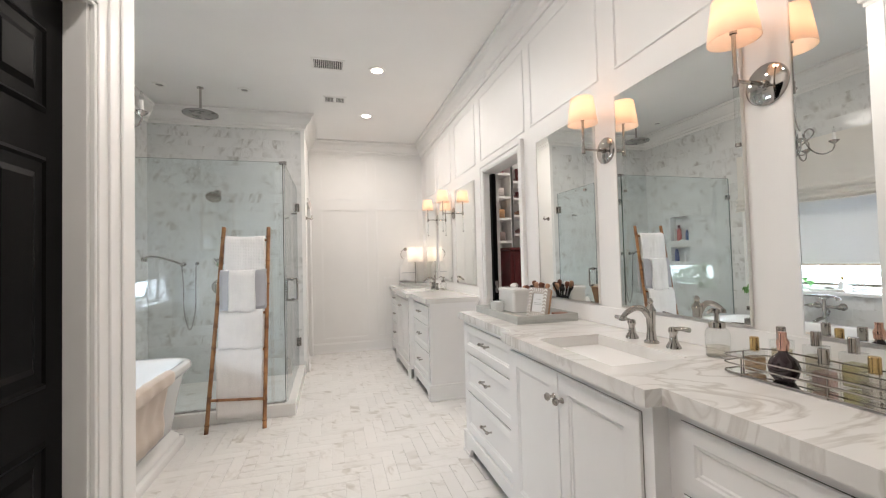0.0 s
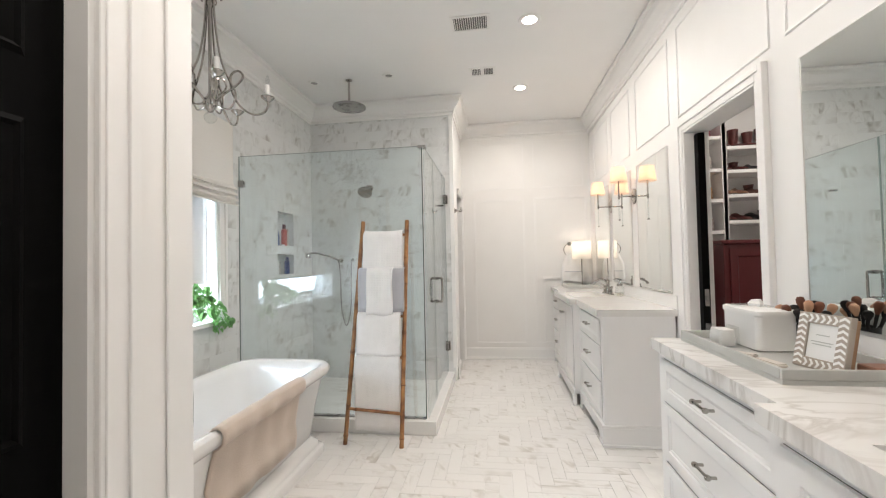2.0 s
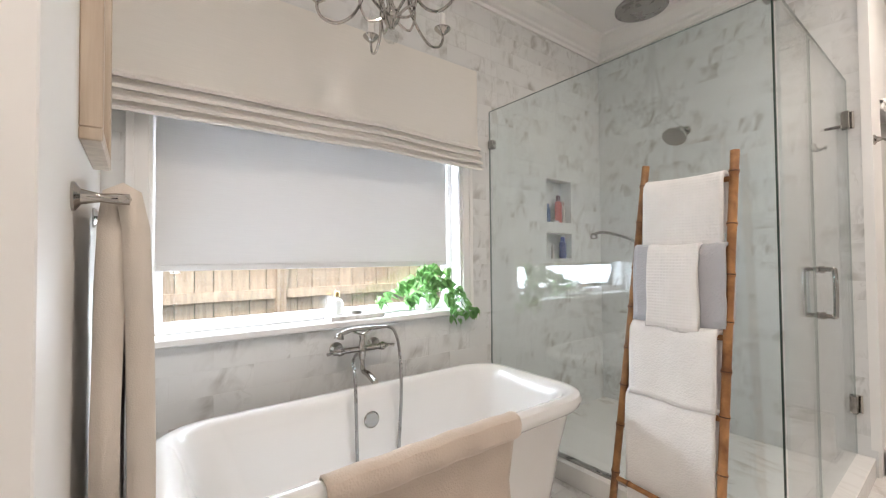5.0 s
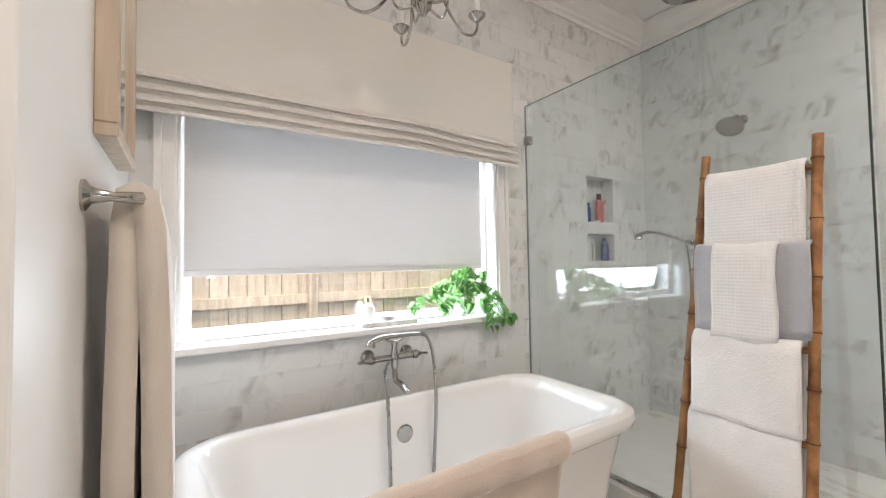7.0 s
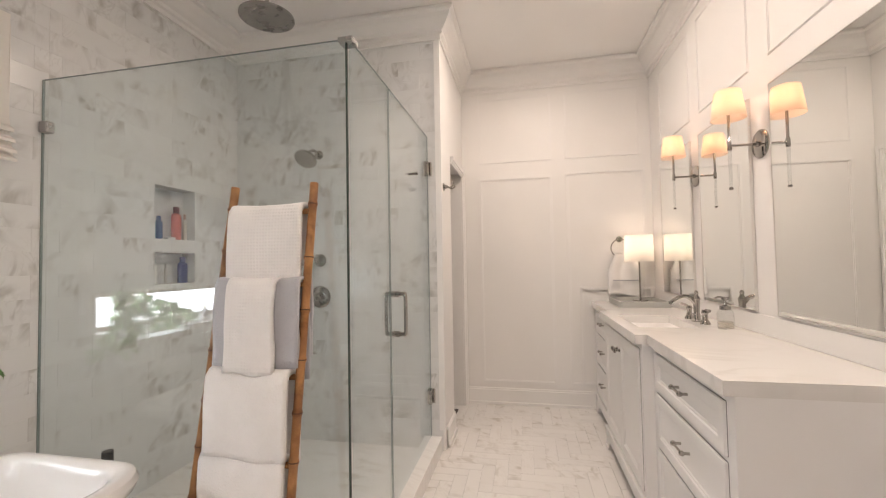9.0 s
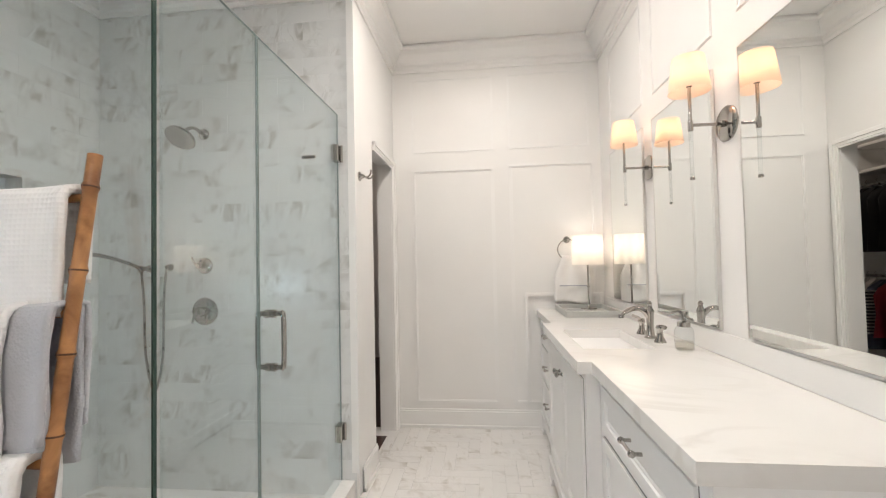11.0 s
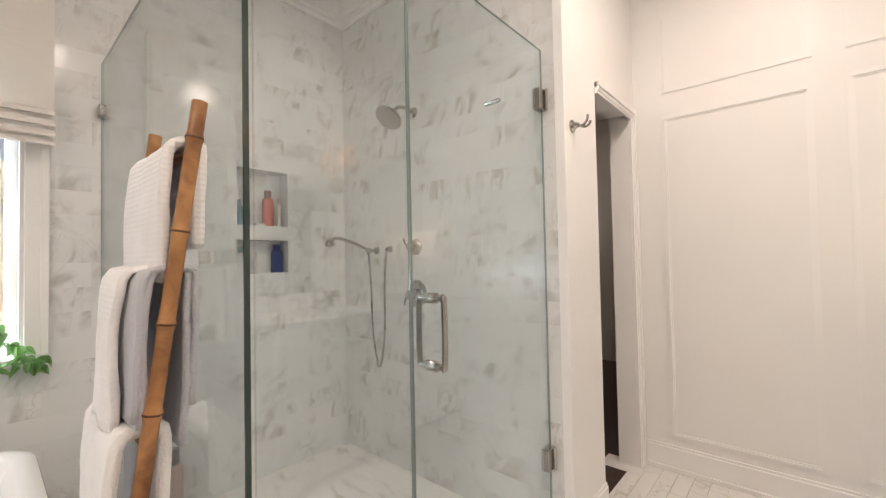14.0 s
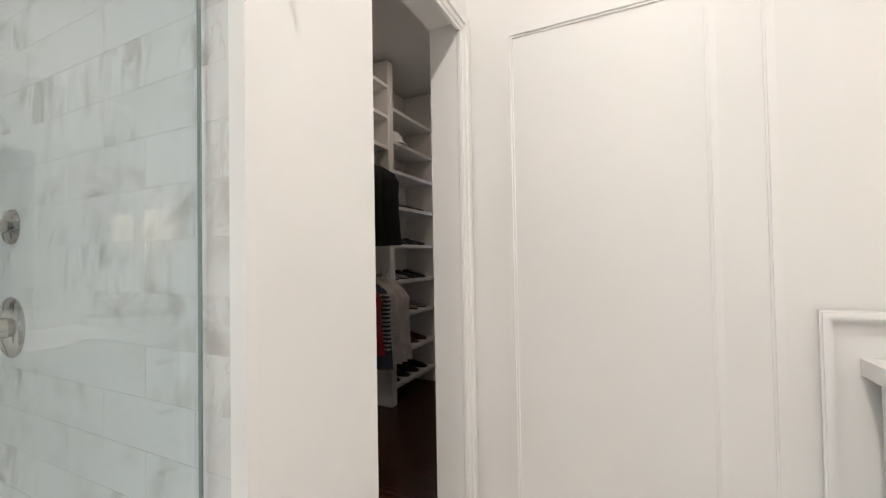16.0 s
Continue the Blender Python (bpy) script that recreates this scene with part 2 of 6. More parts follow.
OXBLOOD = surface("oxblood_cabinet", (0.10, 0.012, 0.014), 0.35, vary=0.1, scale=8)
LEAF = cloth_glow("pothos_leaf", (0.16, 0.33, 0.12), (0.34, 0.60, 0.24), 0.5, 60.0)
STEM = surface("pothos_stem", (0.10, 0.18, 0.05), 0.5, vary=0.2)
CAN_GLOW = glow("downlight_glow", (1.0, 0.9, 0.78), 14.0)
BULB = glow("bulb_glow", (1.0, 0.72, 0.48), 8.0)
CANDLE = surface("candle_sleeve", (0.80, 0.79, 0.77), 0.4, vary=0.02)
GRASS = surface("grass", (0.05, 0.09, 0.03), 0.9, vary=0.4, scale=3, grain=0.5, grain_scale=60)

# ---- helpers of the place ----


def part(name, bm, material, parent=None, label="", smooth=False):
    """Links a bmesh as one mesh object, under a thing or part if one is given."""
    bmesh.ops.recalc_face_normals(bm, faces=bm.faces)
    me = bpy.data.meshes.new(name)
    bm.to_mesh(me)
    bm.free()
    me.materials.append(material)
    if smooth:
        me.shade_smooth()
        me.set_sharp_from_angle(angle=radians(38))
    ob = new(name, me)
    if parent:
        ob.parent = parent
    if label:
        ob["label"] = label
    return ob


def thing(name, at, label, category, group="", kind=""):
    ob = new(name)
    ob.empty_display_size = 0.05
    ob.matrix_world = at if isinstance(at, Matrix) else Matrix.Translation(at)
    return tagged(ob, label, category, group, kind)


def box(x0, x1, y0, y1, z0, z1, bevel=0.0, bm=None, segments=1):
    bm = bm or bmesh.new()
    m = Matrix.LocRotScale(((x0 + x1) / 2, (y0 + y1) / 2, (z0 + z1) / 2), None, (abs(x1 - x0), abs(y1 - y0), abs(z1 - z0)))
    r = bmesh.ops.create_cube(bm, size=1, matrix=m)
    if bevel:
        edges = list({e for v in r["verts"] for e in v.link_edges})
        bmesh.ops.bevel(bm, geom=edges, offset=bevel, segments=segments, affect="EDGES")
    return bm


def prism(outline, z0, z1, bm=None, bevel=0.0):
    """An upright prism over an outline of (x, y)."""
    bm = bm or bmesh.new()
    vs = [bm.verts.new((x, y, z0)) for x, y in outline]
    f = bm.faces.new(vs)
    r = bmesh.ops.extrude_face_region(bm, geom=[f])
    bmesh.ops.translate(bm, vec=(0, 0, z1 - z0), verts=[v for v in r["geom"] if isinstance(v, bmesh.types.BMVert)])
    if bevel:
        bmesh.ops.bevel(bm, geom=list(bm.edges), offset=bevel, segments=2, affect="EDGES")
    return bm


def lathe(profile, at=(0, 0, 0), segments=24, bm=None, turn=None, scale=(1, 1, 1)):
    """A body of revolution about z from (radius, height) pairs."""
    bm = bm or bmesh.new()
    turn = turn or Matrix.Identity(4)
    m = Matrix.Translation(at) @ turn @ Matrix.Diagonal((*scale, 1))
    rings = []
    for r, z in profile:
        if r < 1e-5:
            rings.append([bm.verts.new(m @ Vector((0, 0, z)))])
        else:
            rings.append([bm.verts.new(m @ Vector((r * math.cos(a), r * math.sin(a), z))) for a in (2 * math.pi * i / segments for i in range(segments))])
    for a, b in zip(rings, rings[1:]):
        for i in range(segments):
            j = (i + 1) % segments
            if len(a) == 1 and len(b) == 1:
                continue
            if len(a) == 1:
                bm.faces.new((a[0], b[i], b[j]))
            elif len(b) == 1:
                bm.faces.new((a[i], a[j], b[0]))
            else:
                bm.faces.new((a[i], a[j], b[j], b[i]))
    return bm


def curve_points(points, steps=6):
    """A smooth line through the points given."""
    pts = [Vector(p) for p in points]
    out = []
    for i in range(len(pts) - 1):
        p0, p1, p2, p3 = pts[max(i - 1, 0)], pts[i], pts[i + 1], pts[min(i + 2, len(pts) - 1)]
        for s in range(steps):
            u = s / steps
            out.append(0.5 * (2 * p1 + (p2 - p0) * u + (2 * p0 - 5 * p1 + 4 * p2 - p3) * u * u + (3 * p1 - p0 - 3 * p2 + p3) * u ** 3))
    out.append(pts[-1])
    return out


def tube(points, radius, bm=None, segments=8, steps=6, closed_ends=True):
    bm = bm or bmesh.new()
    pts = curve_points(points, steps) if steps else [Vector(p) for p in points]
    rings, side = [], None
    for i, p in enumerate(pts):
        way = (pts[min(i + 1, len(pts) - 1)] - pts[max(i - 1, 0)]).normalized()
        if side is None:
            side = way.orthogonal().normalized()
        side = (side - way * side.dot(way)).normalized()
        up = way.cross(side)
        r = radius(i / (len(pts) - 1)) if callable(radius) else radius
        rings.append([bm.verts.new(p + r * (math.cos(a) * side + math.sin(a) * up)) for a in (2 * math.pi * k / segments for k in range(segments))])
    for a, b in zip(rings, rings[1:]):
        for k in range(segments):
            j = (k + 1) % segments
            bm.faces.new((a[k], a[j], b[j], b[k]))
    if closed_ends:
        bm.faces.new(rings[0][::-1])
        bm.faces.new(rings[-1])
    return bm


def loft(rings, cap_first=True, cap_last=True):
    bm = bmesh.new()
    vs = [[bm.verts.new(p) for p in ring] for ring in rings]
    n = len(vs[0])
    for a, b in zip(vs, vs[1:]):
        for i in range(n):
            bm.faces.new((a[i], a[(i + 1) % n], b[(i + 1) % n], b[i]))
    if cap_first:
        bm.faces.new(vs[0][::-1])
    if cap_last:
        bm.faces.new(vs[-1])
    return bm


def round_rect(hx, hy, r, z, n=6):
    out = []
    r = min(r, hx * 0.99, hy * 0.99)
    for cx, cy, a0 in ((hx - r, hy - r, 0), (-hx + r, hy - r, 90), (-hx + r, -hy + r, 180), (hx - r, -hy + r, 270)):
        for i in range(n + 1):
            a = radians(a0 + 90 * i / n)
            out.append((cx + r * math.cos(a), cy + r * math.sin(a), z))
    return out


def word(text, size, m, material, parent, name="lettering"):
    cu = bpy.data.curves.new(name, "FONT")
    cu.body, cu.size, cu.extrude, cu.align_x, cu.align_y = text, size, 0.0006, "CENTER", "CENTER"
    tmp = bpy.data.objects.new(name, cu)
    me = bpy.data.meshes.new_from_object(tmp)
    bpy.data.objects.remove(tmp)
    me.materials.append(material)
    ob = new(name, me)
    ob.parent = parent
    ob.matrix_basis = m
    return ob


# ---- setting ----
LEFT, RIGHT, END, BACK, CEIL_Z = -0.81, 2.35, 6.572, -1.0, 2.95
HEAD = 5.60        # face of the shower's far wall
HOOK = 0.755       # face of the wall past the shower
NOOK_X, NOOK_Y = 0.345, 2.42
WIN = (2.56, 4.10, 0.86, 2.05)


def setting(name, bm, mat, label, category):
    return tagged(part(name, bm, mat), label, category, "", "structure")


floor = setting("floor", box(LEFT - 0.2, RIGHT + 0.0, BACK, END, -0.12, -0.004), GROUT, "pale grout bed of the herringbone marble floor", "floor")
setting("ceiling", box(LEFT - 0.2, RIGHT + 0.2, BACK - 0.2, END + 0.2, CEIL_Z, CEIL_Z + 0.15), CEIL, "smooth white painted ceiling with crown moulding", "ceiling")
# window wall, in four blocks round the opening
wb = box(LEFT - 0.21, LEFT - 0.0011, NOOK_Y, WIN[0], 0, CEIL_Z)
box(LEFT - 0.21, LEFT - 0.0011, WIN[1], 4.89, 0, CEIL_Z, bm=wb)
box(LEFT - 0.21, LEFT - 0.0011, 5.21, HEAD + 0.15, 0, CEIL_Z, bm=wb)
box(LEFT - 0.21, LEFT - 0.11, 4.89, 5.21, 0, CEIL_Z, bm=wb)
for z0, z1 in ((0, 1.13), (1.349, 1.405), (1.749, CEIL_Z)):
    box(LEFT - 0.11, LEFT - 0.0011, 4.89, 5.21, z0, z1, bm=wb)
box(LEFT - 0.21, LEFT - 0.0011, WIN[0], WIN[1], 0, WIN[2] - 0.03, bm=wb)
box(LEFT - 0.21, LEFT - 0.0011, WIN[0], WIN[1], WIN[3], CEIL_Z, bm=wb)
wall_west = setting("wall_west", wb, GROUT, "marble tiled wall with the window over the tub", "wall")
wall_shower = setting("wall_shower", box(LEFT - 0.0, HOOK - 0.012, HEAD + 0.0011, HEAD + 0.15, 0, CEIL_Z), GROUT, "marble tiled shower wall with chrome fittings", "wall")
hb = box(HOOK - 0.11, HOOK, HEAD + 0.005, 5.955, 0, CEIL_Z)
box(HOOK - 0.11, HOOK, 5.955, END, 2.03, CEIL_Z, bm=hb)
box(HOOK - 0.11, HOOK, 6.49, END, 0, 2.03, bm=hb)
setting("wall_hook", hb, PAINT, "white painted wall with a doorway to the closet", "wall")
setting("wall_north", box(HOOK - 0.11, RIGHT + 0.2, END, END + 0.15, 0, CEIL_Z), PAINT, "white painted end wall with applied panel mouldings", "wall")
CL0, CL1, CLZ = 3.345, 4.03, 2.0
eb = box(RIGHT, RIGHT + 0.13, BACK, CL0, 0, CEIL_Z)
box(RIGHT, RIGHT + 0.13, CL1, END, 0, CEIL_Z, bm=eb)
box(RIGHT, RIGHT + 0.13, CL0, CL1, CLZ, CEIL_Z, bm=eb)
setting("wall_east", eb, PAINT, "white painted wall behind the vanities with mouldings", "wall")
setting("wall_south", box(NOOK_X, RIGHT + 0.13, BACK - 0.15, BACK, 0, CEIL_Z), PAINT, "plain white painted wall", "wall")
nb = box(NOOK_X - 0.12, NOOK_X, BACK, 1.39, 0, CEIL_Z)
box(NOOK_X - 0.12, NOOK_X, 1.39, 2.15, 2.04, CEIL_Z, bm=nb)
box(NOOK_X - 0.12, NOOK_X, 2.15, NOOK_Y, 0, CEIL_Z, bm=nb)
setting("wall_alcove", box(LEFT - 0.2, NOOK_X - 0.12, NOOK_Y - 0.15, NOOK_Y, 0, CEIL_Z), PAINT, "white painted short wall at the tub's end", "wall")
setting("wall_entry", nb, PAINT, "white painted wall at the tub alcove's corner", "wall")

# crown moulding: profile of (out from the wall, down from the ceiling), run along each wall


def crown_run(p, q, out, mitre=(0, 0), name="crown_moulding"):
    """A crown between two plan points, its profile standing out towards `out`."""
    prof = [(0, 0), (0.115, 0), (0.115, -0.02), (0.095, -0.03), (0.085, -0.06), (0.05, -0.105), (0.03, -0.12), (0.028, -0.14), (0.012, -0.15), (0.012, -0.175), (0, -0.175)]
    bm = bmesh.new()
    rings = []
    way = (Vector(q) - Vector(p)).normalized()
    for s, k in ((p, -mitre[0]), (q, mitre[1])):
        rings.append([bm.verts.new((s[0] + (out[0] + way.x * k) * a, s[1] + (out[1] + way.y * k) * a, CEIL_Z - 0.003 + b)) for a, b in prof])
    n = len(prof)
    for i in range(n):
        bm.faces.new((rings[0][i], rings[0][(i + 1) % n], rings[1][(i + 1) % n], rings[1][i]))
    bm.faces.new(rings[0])
    bm.faces.new(rings[1][::-1])
    return setting(name, bm, TRIM, "white stepped crown moulding under the ceiling", "moulding")


crown_run((RIGHT, BACK), (RIGHT, END), (-1, 0))
crown_run((HOOK, END), (RIGHT, END), (0, -1))
crown_run((HOOK, HEAD), (HOOK, END), (1, 0), (1, 0))
crown_run((LEFT, HEAD), (HOOK, HEAD), (0, -1), (0, 1))
crown_run((LEFT, NOOK_Y), (LEFT, HEAD), (1, 0))
crown_run((LEFT, NOOK_Y), (NOOK_X, NOOK_Y), (0, 1), (0, 1))
crown_run((NOOK_X, BACK), (NOOK_X, NOOK_Y), (1, 0), (0, 1))


def moulding_frame(name, wall, u0, u1, z0, z1, at, label, slim=1.0):
    """A raised picture-frame moulding on a wall: wall 'n' runs along x, 'e' along y."""
    w, bm = 0.028 * slim, bmesh.new()
    steps = ((0.0, w, 0.005 * slim), (0.006 * slim, w - 0.008 * slim, 0.010 * slim))
    for a, b, d in steps:
        for r in ((u0 + a, u1 - a, z1 - b, z1 - a), (u0 + a, u1 - a, z0 + a, z0 + b), (u0 + a, u0 + b, z0 + b, z1 - b), (u1 - b, u1 - a, z0 + b, z1 - b)):
            if wall == "n":
                box(r[0], r[1], at - d, at, r[2], r[3], bm=bm)
            else:
                box(at - d, at, r[0], r[1], r[2], r[3], bm=bm)
    return setting(name, bm, TRIM, label, "moulding")


PANEL = "white applied panel moulding on the painted wall"
moulding_frame("panel_moulding", "n", 0.905, 1.549, 0.183, 2.0, END, PANEL)
moulding_frame("panel_moulding", "n", 1.66, 2.30, 0.183, 2.015, END, PANEL)
moulding_frame("panel_moulding", "n", 1.755, 2.335, 0.193, 1.025, END - 0.018, PANEL)
moulding_frame("panel_moulding", "n", 0.905, 1.549, 2.13, 2.72, END, PANEL, 0.6)
moulding_frame("panel_moulding", "n", 1.66, 2.27, 2.13, 2.72, END, PANEL, 0.6)
for a, b in ((1.70, 2.32), (0.95, 1.56), (2.44, 3.16), (3.25, 4.12), (4.25, 4.90), (5.055, 5.615), (5.75, 6.325)):
    moulding_frame("panel_moulding", "e", a, b, 2.12, 2.70, RIGHT, PANEL, 0.6)


def baseboard(p, q, out):
    """A tall two-step skirting from p to q."""
    bm = bmesh.new()
    for d, z in ((0.022, 0.022), (0.014, 0.125), (0.009, 0.14)):
        x = sorted((p[0], q[0], p[0] + out[0] * d, q[0] + out[0] * d))
        y = sorted((p[1], q[1], p[1] + out[1] * d, q[1] + out[1] * d))
        box(x[0], x[-1], y[0], y[-1], 0, z, bm=bm, bevel=0.002)
    return setting("baseboard", bm, TRIM, "white stepped baseboard along the wall", "baseboard")


baseboard((HOOK + 0.002, END), (1.86, END), (0, -1))
baseboard((HOOK, HEAD + 0.06), (HOOK, 5.955), (1, 0))
baseboard((RIGHT, 3.26), (RIGHT, CL0 - 0.085), (-1, 0))
baseboard((RIGHT, CL1 + 0.085), (RIGHT, 4.24), (-1, 0))
baseboard((NOOK_X, 2.245), (NOOK_X, NOOK_Y), (1, 0))
baseboard((NOOK_X, BACK), (NOOK_X, 1.3), (1, 0))
baseboard((LEFT, NOOK_Y), (NOOK_X, NOOK_Y), (0, 1))


def casing(name, u0, u1, z, at, out, sides="lrt", w=0.085):
    """A stepped door casing round an opening in a wall along y; out is +1 or -1 in x."""
    bm = bmesh.new()
    for a, b, d in ((0.0, w - 0.004, 0.014), (0.012, w - 0.002, 0.019), (w - 0.028, w, 0.027)):
        xs = sorted((at, at + out * d))
        if "l" in sides:
            box(xs[0], xs[1], u0 - b, u0 - a, 0, z + (b if "t" in sides else 0), bm=bm, bevel=0.002)
        if "r" in sides:
            box(xs[0], xs[1], u1 + a, u1 + b, 0, z + b, bm=bm, bevel=0.002)
        if "t" in sides:
            box(xs[0], xs[1], u0 - (a if "l" in sides else 0), u1 + a, z + a, z + b, bm=bm, bevel=0.002)
    return setting(name, bm, TRIM, "white stepped door casing", "door casing")


casing("door_casing_1", 1.39, 2.15, 2.04, NOOK_X, 1, w=0.09)
casing("door_casing_2", CL0, CL1, CLZ, RIGHT, -1, w=0.075)
casing("door_casing_3", 5.955, 6.475, 2.0, HOOK, 1, sides="rt", w=0.06)
# jambs
setting("door_jamb_1", box(NOOK_X - 0.12, NOOK_X - 0.001, 2.137, 2.15, 0, 2.04), TRIM, "white door jamb", "door jamb")
setting("door_jamb_2", box(HOOK - 0.11, HOOK - 0.001, 6.475, 6.49, 0, 2.03), TRIM, "white door jamb", "door jamb")

setting("corner_board", box(NOOK_X + 0.0005, NOOK_X + 0.009, 2.335, NOOK_Y + 0.002, 0.141, CEIL_Z - 0.175, 0.003), TRIM, "flat white corner board on the wall's end", "trim")
# black six-panel door, shut, in the wall beside the entry
door_1 = thing("door_1", (NOOK_X - 0.06, 1.77, 0), "black painted six-panel door, closed, in a white casing", "door", "", "structure")
part("leaf", box(-0.04, 0.0, -0.375, 0.375, 0.008, 2.035, 0.002), BLACK, door_1)
for yc in (-0.175, 0.175):
    for z0, z1 in ((0.22, 0.78), (0.92, 1.55), (1.67, 1.91)):
        bm = bmesh.new()
        rings = []
        for d, x in ((0.0, 0.0005), (0.012, 0.008), (0.02, 0.003), (0.05, 0.004), (0.068, 0.011)):
            rings.append([(x, yc + s * (0.12 - d), z) for s, z in ((-1, z0 + d), (1, z0 + d), (1, z1 - d), (-1, z1 - d))])
        part("panel", loft(rings, False, True), BLACK, door_1)

# ---- shower ----
curb = setting("shower_curb", box(LEFT, 0.735, 4.29, 4.385, 0, 0.10, 0.003), COUNTER_PALE, "low marble curb round the shower", "curb")
box_bm = box(0.62, 0.735, 4.386, HEAD - 0.005, 0, 0.10, 0.003)
part("curb_side", box_bm, COUNTER_PALE, curb)
GL = thing("shower_enclosure", (0, 0, 0.1), "frameless clear glass shower enclosure with chrome hinges", "shower screen")


def pane(name, x0, x1, y0, y1, z0, z1, parent):
    ob = part(name, box(x0, x1, y0, y1, z0, z1), SHOWER_GLASS, parent)
    ob.visible_shadow = False
    return ob


GZ = 2.0
PALE_EDGE = surface("pale_glass_edge", (0.22, 0.27, 0.26), 0.25, vary=0.05, grain=0)
front = pane("front_pane", LEFT + 0.005, 0.652, 4.335, 4.345, 0.002, GZ, GL)
part("pane_edge", box(0.6525, 0.6575, 4.3345, 4.3455, 0.002, GZ), GLASS_EDGE, front, "dark green glass edge")
part("wall_edge", box(LEFT + 0.001, LEFT + 0.0045, 4.335, 4.345, 0.002, GZ), PALE_EDGE, front)
part("top_edge", box(LEFT + 0.005, 0.652, 4.3365, 4.3435, GZ + 0.0003, GZ + 0.0025), PALE_EDGE, front)
side = pane("side_pane", 0.661, 0.671, 4.35, 4.775, 0.002, GZ, GL)
part("pane_edge", box(0.662, 0.670, 4.7755, 4.7785, 0.002, GZ), PALE_EDGE, side)
gdoor = pane("door", 0.661, 0.671, 4.785, 5.575, 0.012, GZ, GL)
part("door_edge", box(0.662, 0.670, 4.7815, 4.7845, 0.012, GZ), PALE_EDGE, gdoor)
part("top_edge", box(0.6625, 0.6695, 4.35, 4.775, GZ + 0.0003, GZ + 0.0025), PALE_EDGE, side)
part("top_edge", box(0.6625, 0.6695, 4.785, 5.575, GZ + 0.0003, GZ + 0.0025), PALE_EDGE, gdoor)
part("hinge_edge", box(0.662, 0.670, 5.5755, 5.5785, 0.012, GZ), PALE_EDGE, gdoor)
part("top_clip", box(0.625, 0.685, 4.325, 4.385, GZ - 0.012, GZ + 0.008, 0.003), STEEL, GL, "square steel corner clip")
part("bottom_clip", box(LEFT + 0.001, LEFT + 0.045, 4.322, 4.358, 0.23, 0.28, 0.003), STEEL, GL, "square steel wall clip")
part("wall_clip", box(LEFT + 0.001, LEFT + 0.045, 4.322, 4.358, 1.76, 1.81, 0.003), STEEL, GL, "square steel wall clip")
part("channel", box(LEFT + 0.01, 0.65, 4.325, 4.355, 0.0005, 0.012), STEEL, GL)
for z in (1.78, 0.27):
    hbm = box(0.648, 0.684, 5.53, 5.592, z - 0.045, z + 0.045, 0.003)
    hinge = part("hinge", hbm, CHROME, GL, "square polished hinge")
    part("hinge_pin", tube([(0.69, 5.575, z - 0.046), (0.69, 5.575, z + 0.046)], 0.007, steps=0), CHROME, hinge)
hp = []
for s in (-1, 1):
    o = 0.666 + s * 0.05
    hp.append([(0.666, 4.862, 0.80), (o - s * 0.012, 4.862, 0.80), (o, 4.862, 0.812), (o, 4.862, 0.985), (o - s * 0.012, 4.862, 0.997), (0.666, 4.862, 0.997)])
hbm = bmesh.new()
for p in hp:
    tube(p, 0.0095, bm=hbm, steps=4, segments=10)
handle = part("handle", hbm, CHROME, gdoor, "polished D-shaped pull handle", True)
for z in (0.80, 0.997):
    part("collar", lathe([(0, -0.02), (0.016, -0.02), (0.016, -0.006), (0.011, 0), (0.016, 0.006), (0.016, 0.02), (0, 0.02)], (0.666, 4.862, z), 14, turn=pose(0, 0, 0, 0, 90, 0)), CHROME, handle, smooth=True)
part("hook_knob", tube([(0.64, 5.2, 1.67), (0.70, 5.2, 1.67)], 0.008, steps=0), CHROME, gdoor)
setting("shower_floor", box(LEFT, 0.62, 4.386, HEAD, -0.003, 0.012), FLOOR_TILE, "pale marble shower floor", "floor")

# tile cladding of the shower's fittings
rain = thing("rain_shower", (-0.14, 5.0, CEIL_Z), "large round chrome rain shower head hung from the ceiling", "shower")
part("ceiling_plate", lathe([(0, 0), (0.03, 0), (0.03, -0.008), (0.012, -0.014), (0, -0.014)]), CHROME, rain, smooth=True)
part("stem", tube([(0, 0, -0.01), (0, 0, -0.25)], 0.0105, steps=0, segments=12), CHROME, rain, smooth=True)
part("disc", lathe([(0, -0.215), (0.02, -0.218), (0.03, -0.238), (0.14, -0.246), (0.152, -0.252), (0.152, -0.260), (0.14, -0.264), (0, -0.264)], segments=40), STEEL, rain, smooth=True)

head = thing("overhead_shower", (-0.14, HEAD, 2.04), "round chrome wall shower head on a bent arm", "shower")
TO_Y = pose(0, 0, 0, 90, 0, 0)  # local z towards -y
part("flange", lathe([(0, 0), (0.032, 0), (0.03, 0.008), (0.014, 0.016), (0, 0.016)], turn=TO_Y), CHROME, head, smooth=True)
part("arm", tube([(0, -0.01, 0), (0, -0.07, 0.012), (0, -0.12, -0.002), (0, -0.15, -0.03)], 0.0095, segments=10), CHROME, head, smooth=True)
part("rose", lathe([(0, 0), (0.018, 0), (0.02, 0.02), (0.03, 0.035), (0.072, 0.05), (0.076, 0.06), (0.07, 0.067), (0, 0.063)], (0, -0.148, -0.028), 30, turn=pose(0, 0, 0, 142, 0, 0)), CHROME, head, smooth=True)


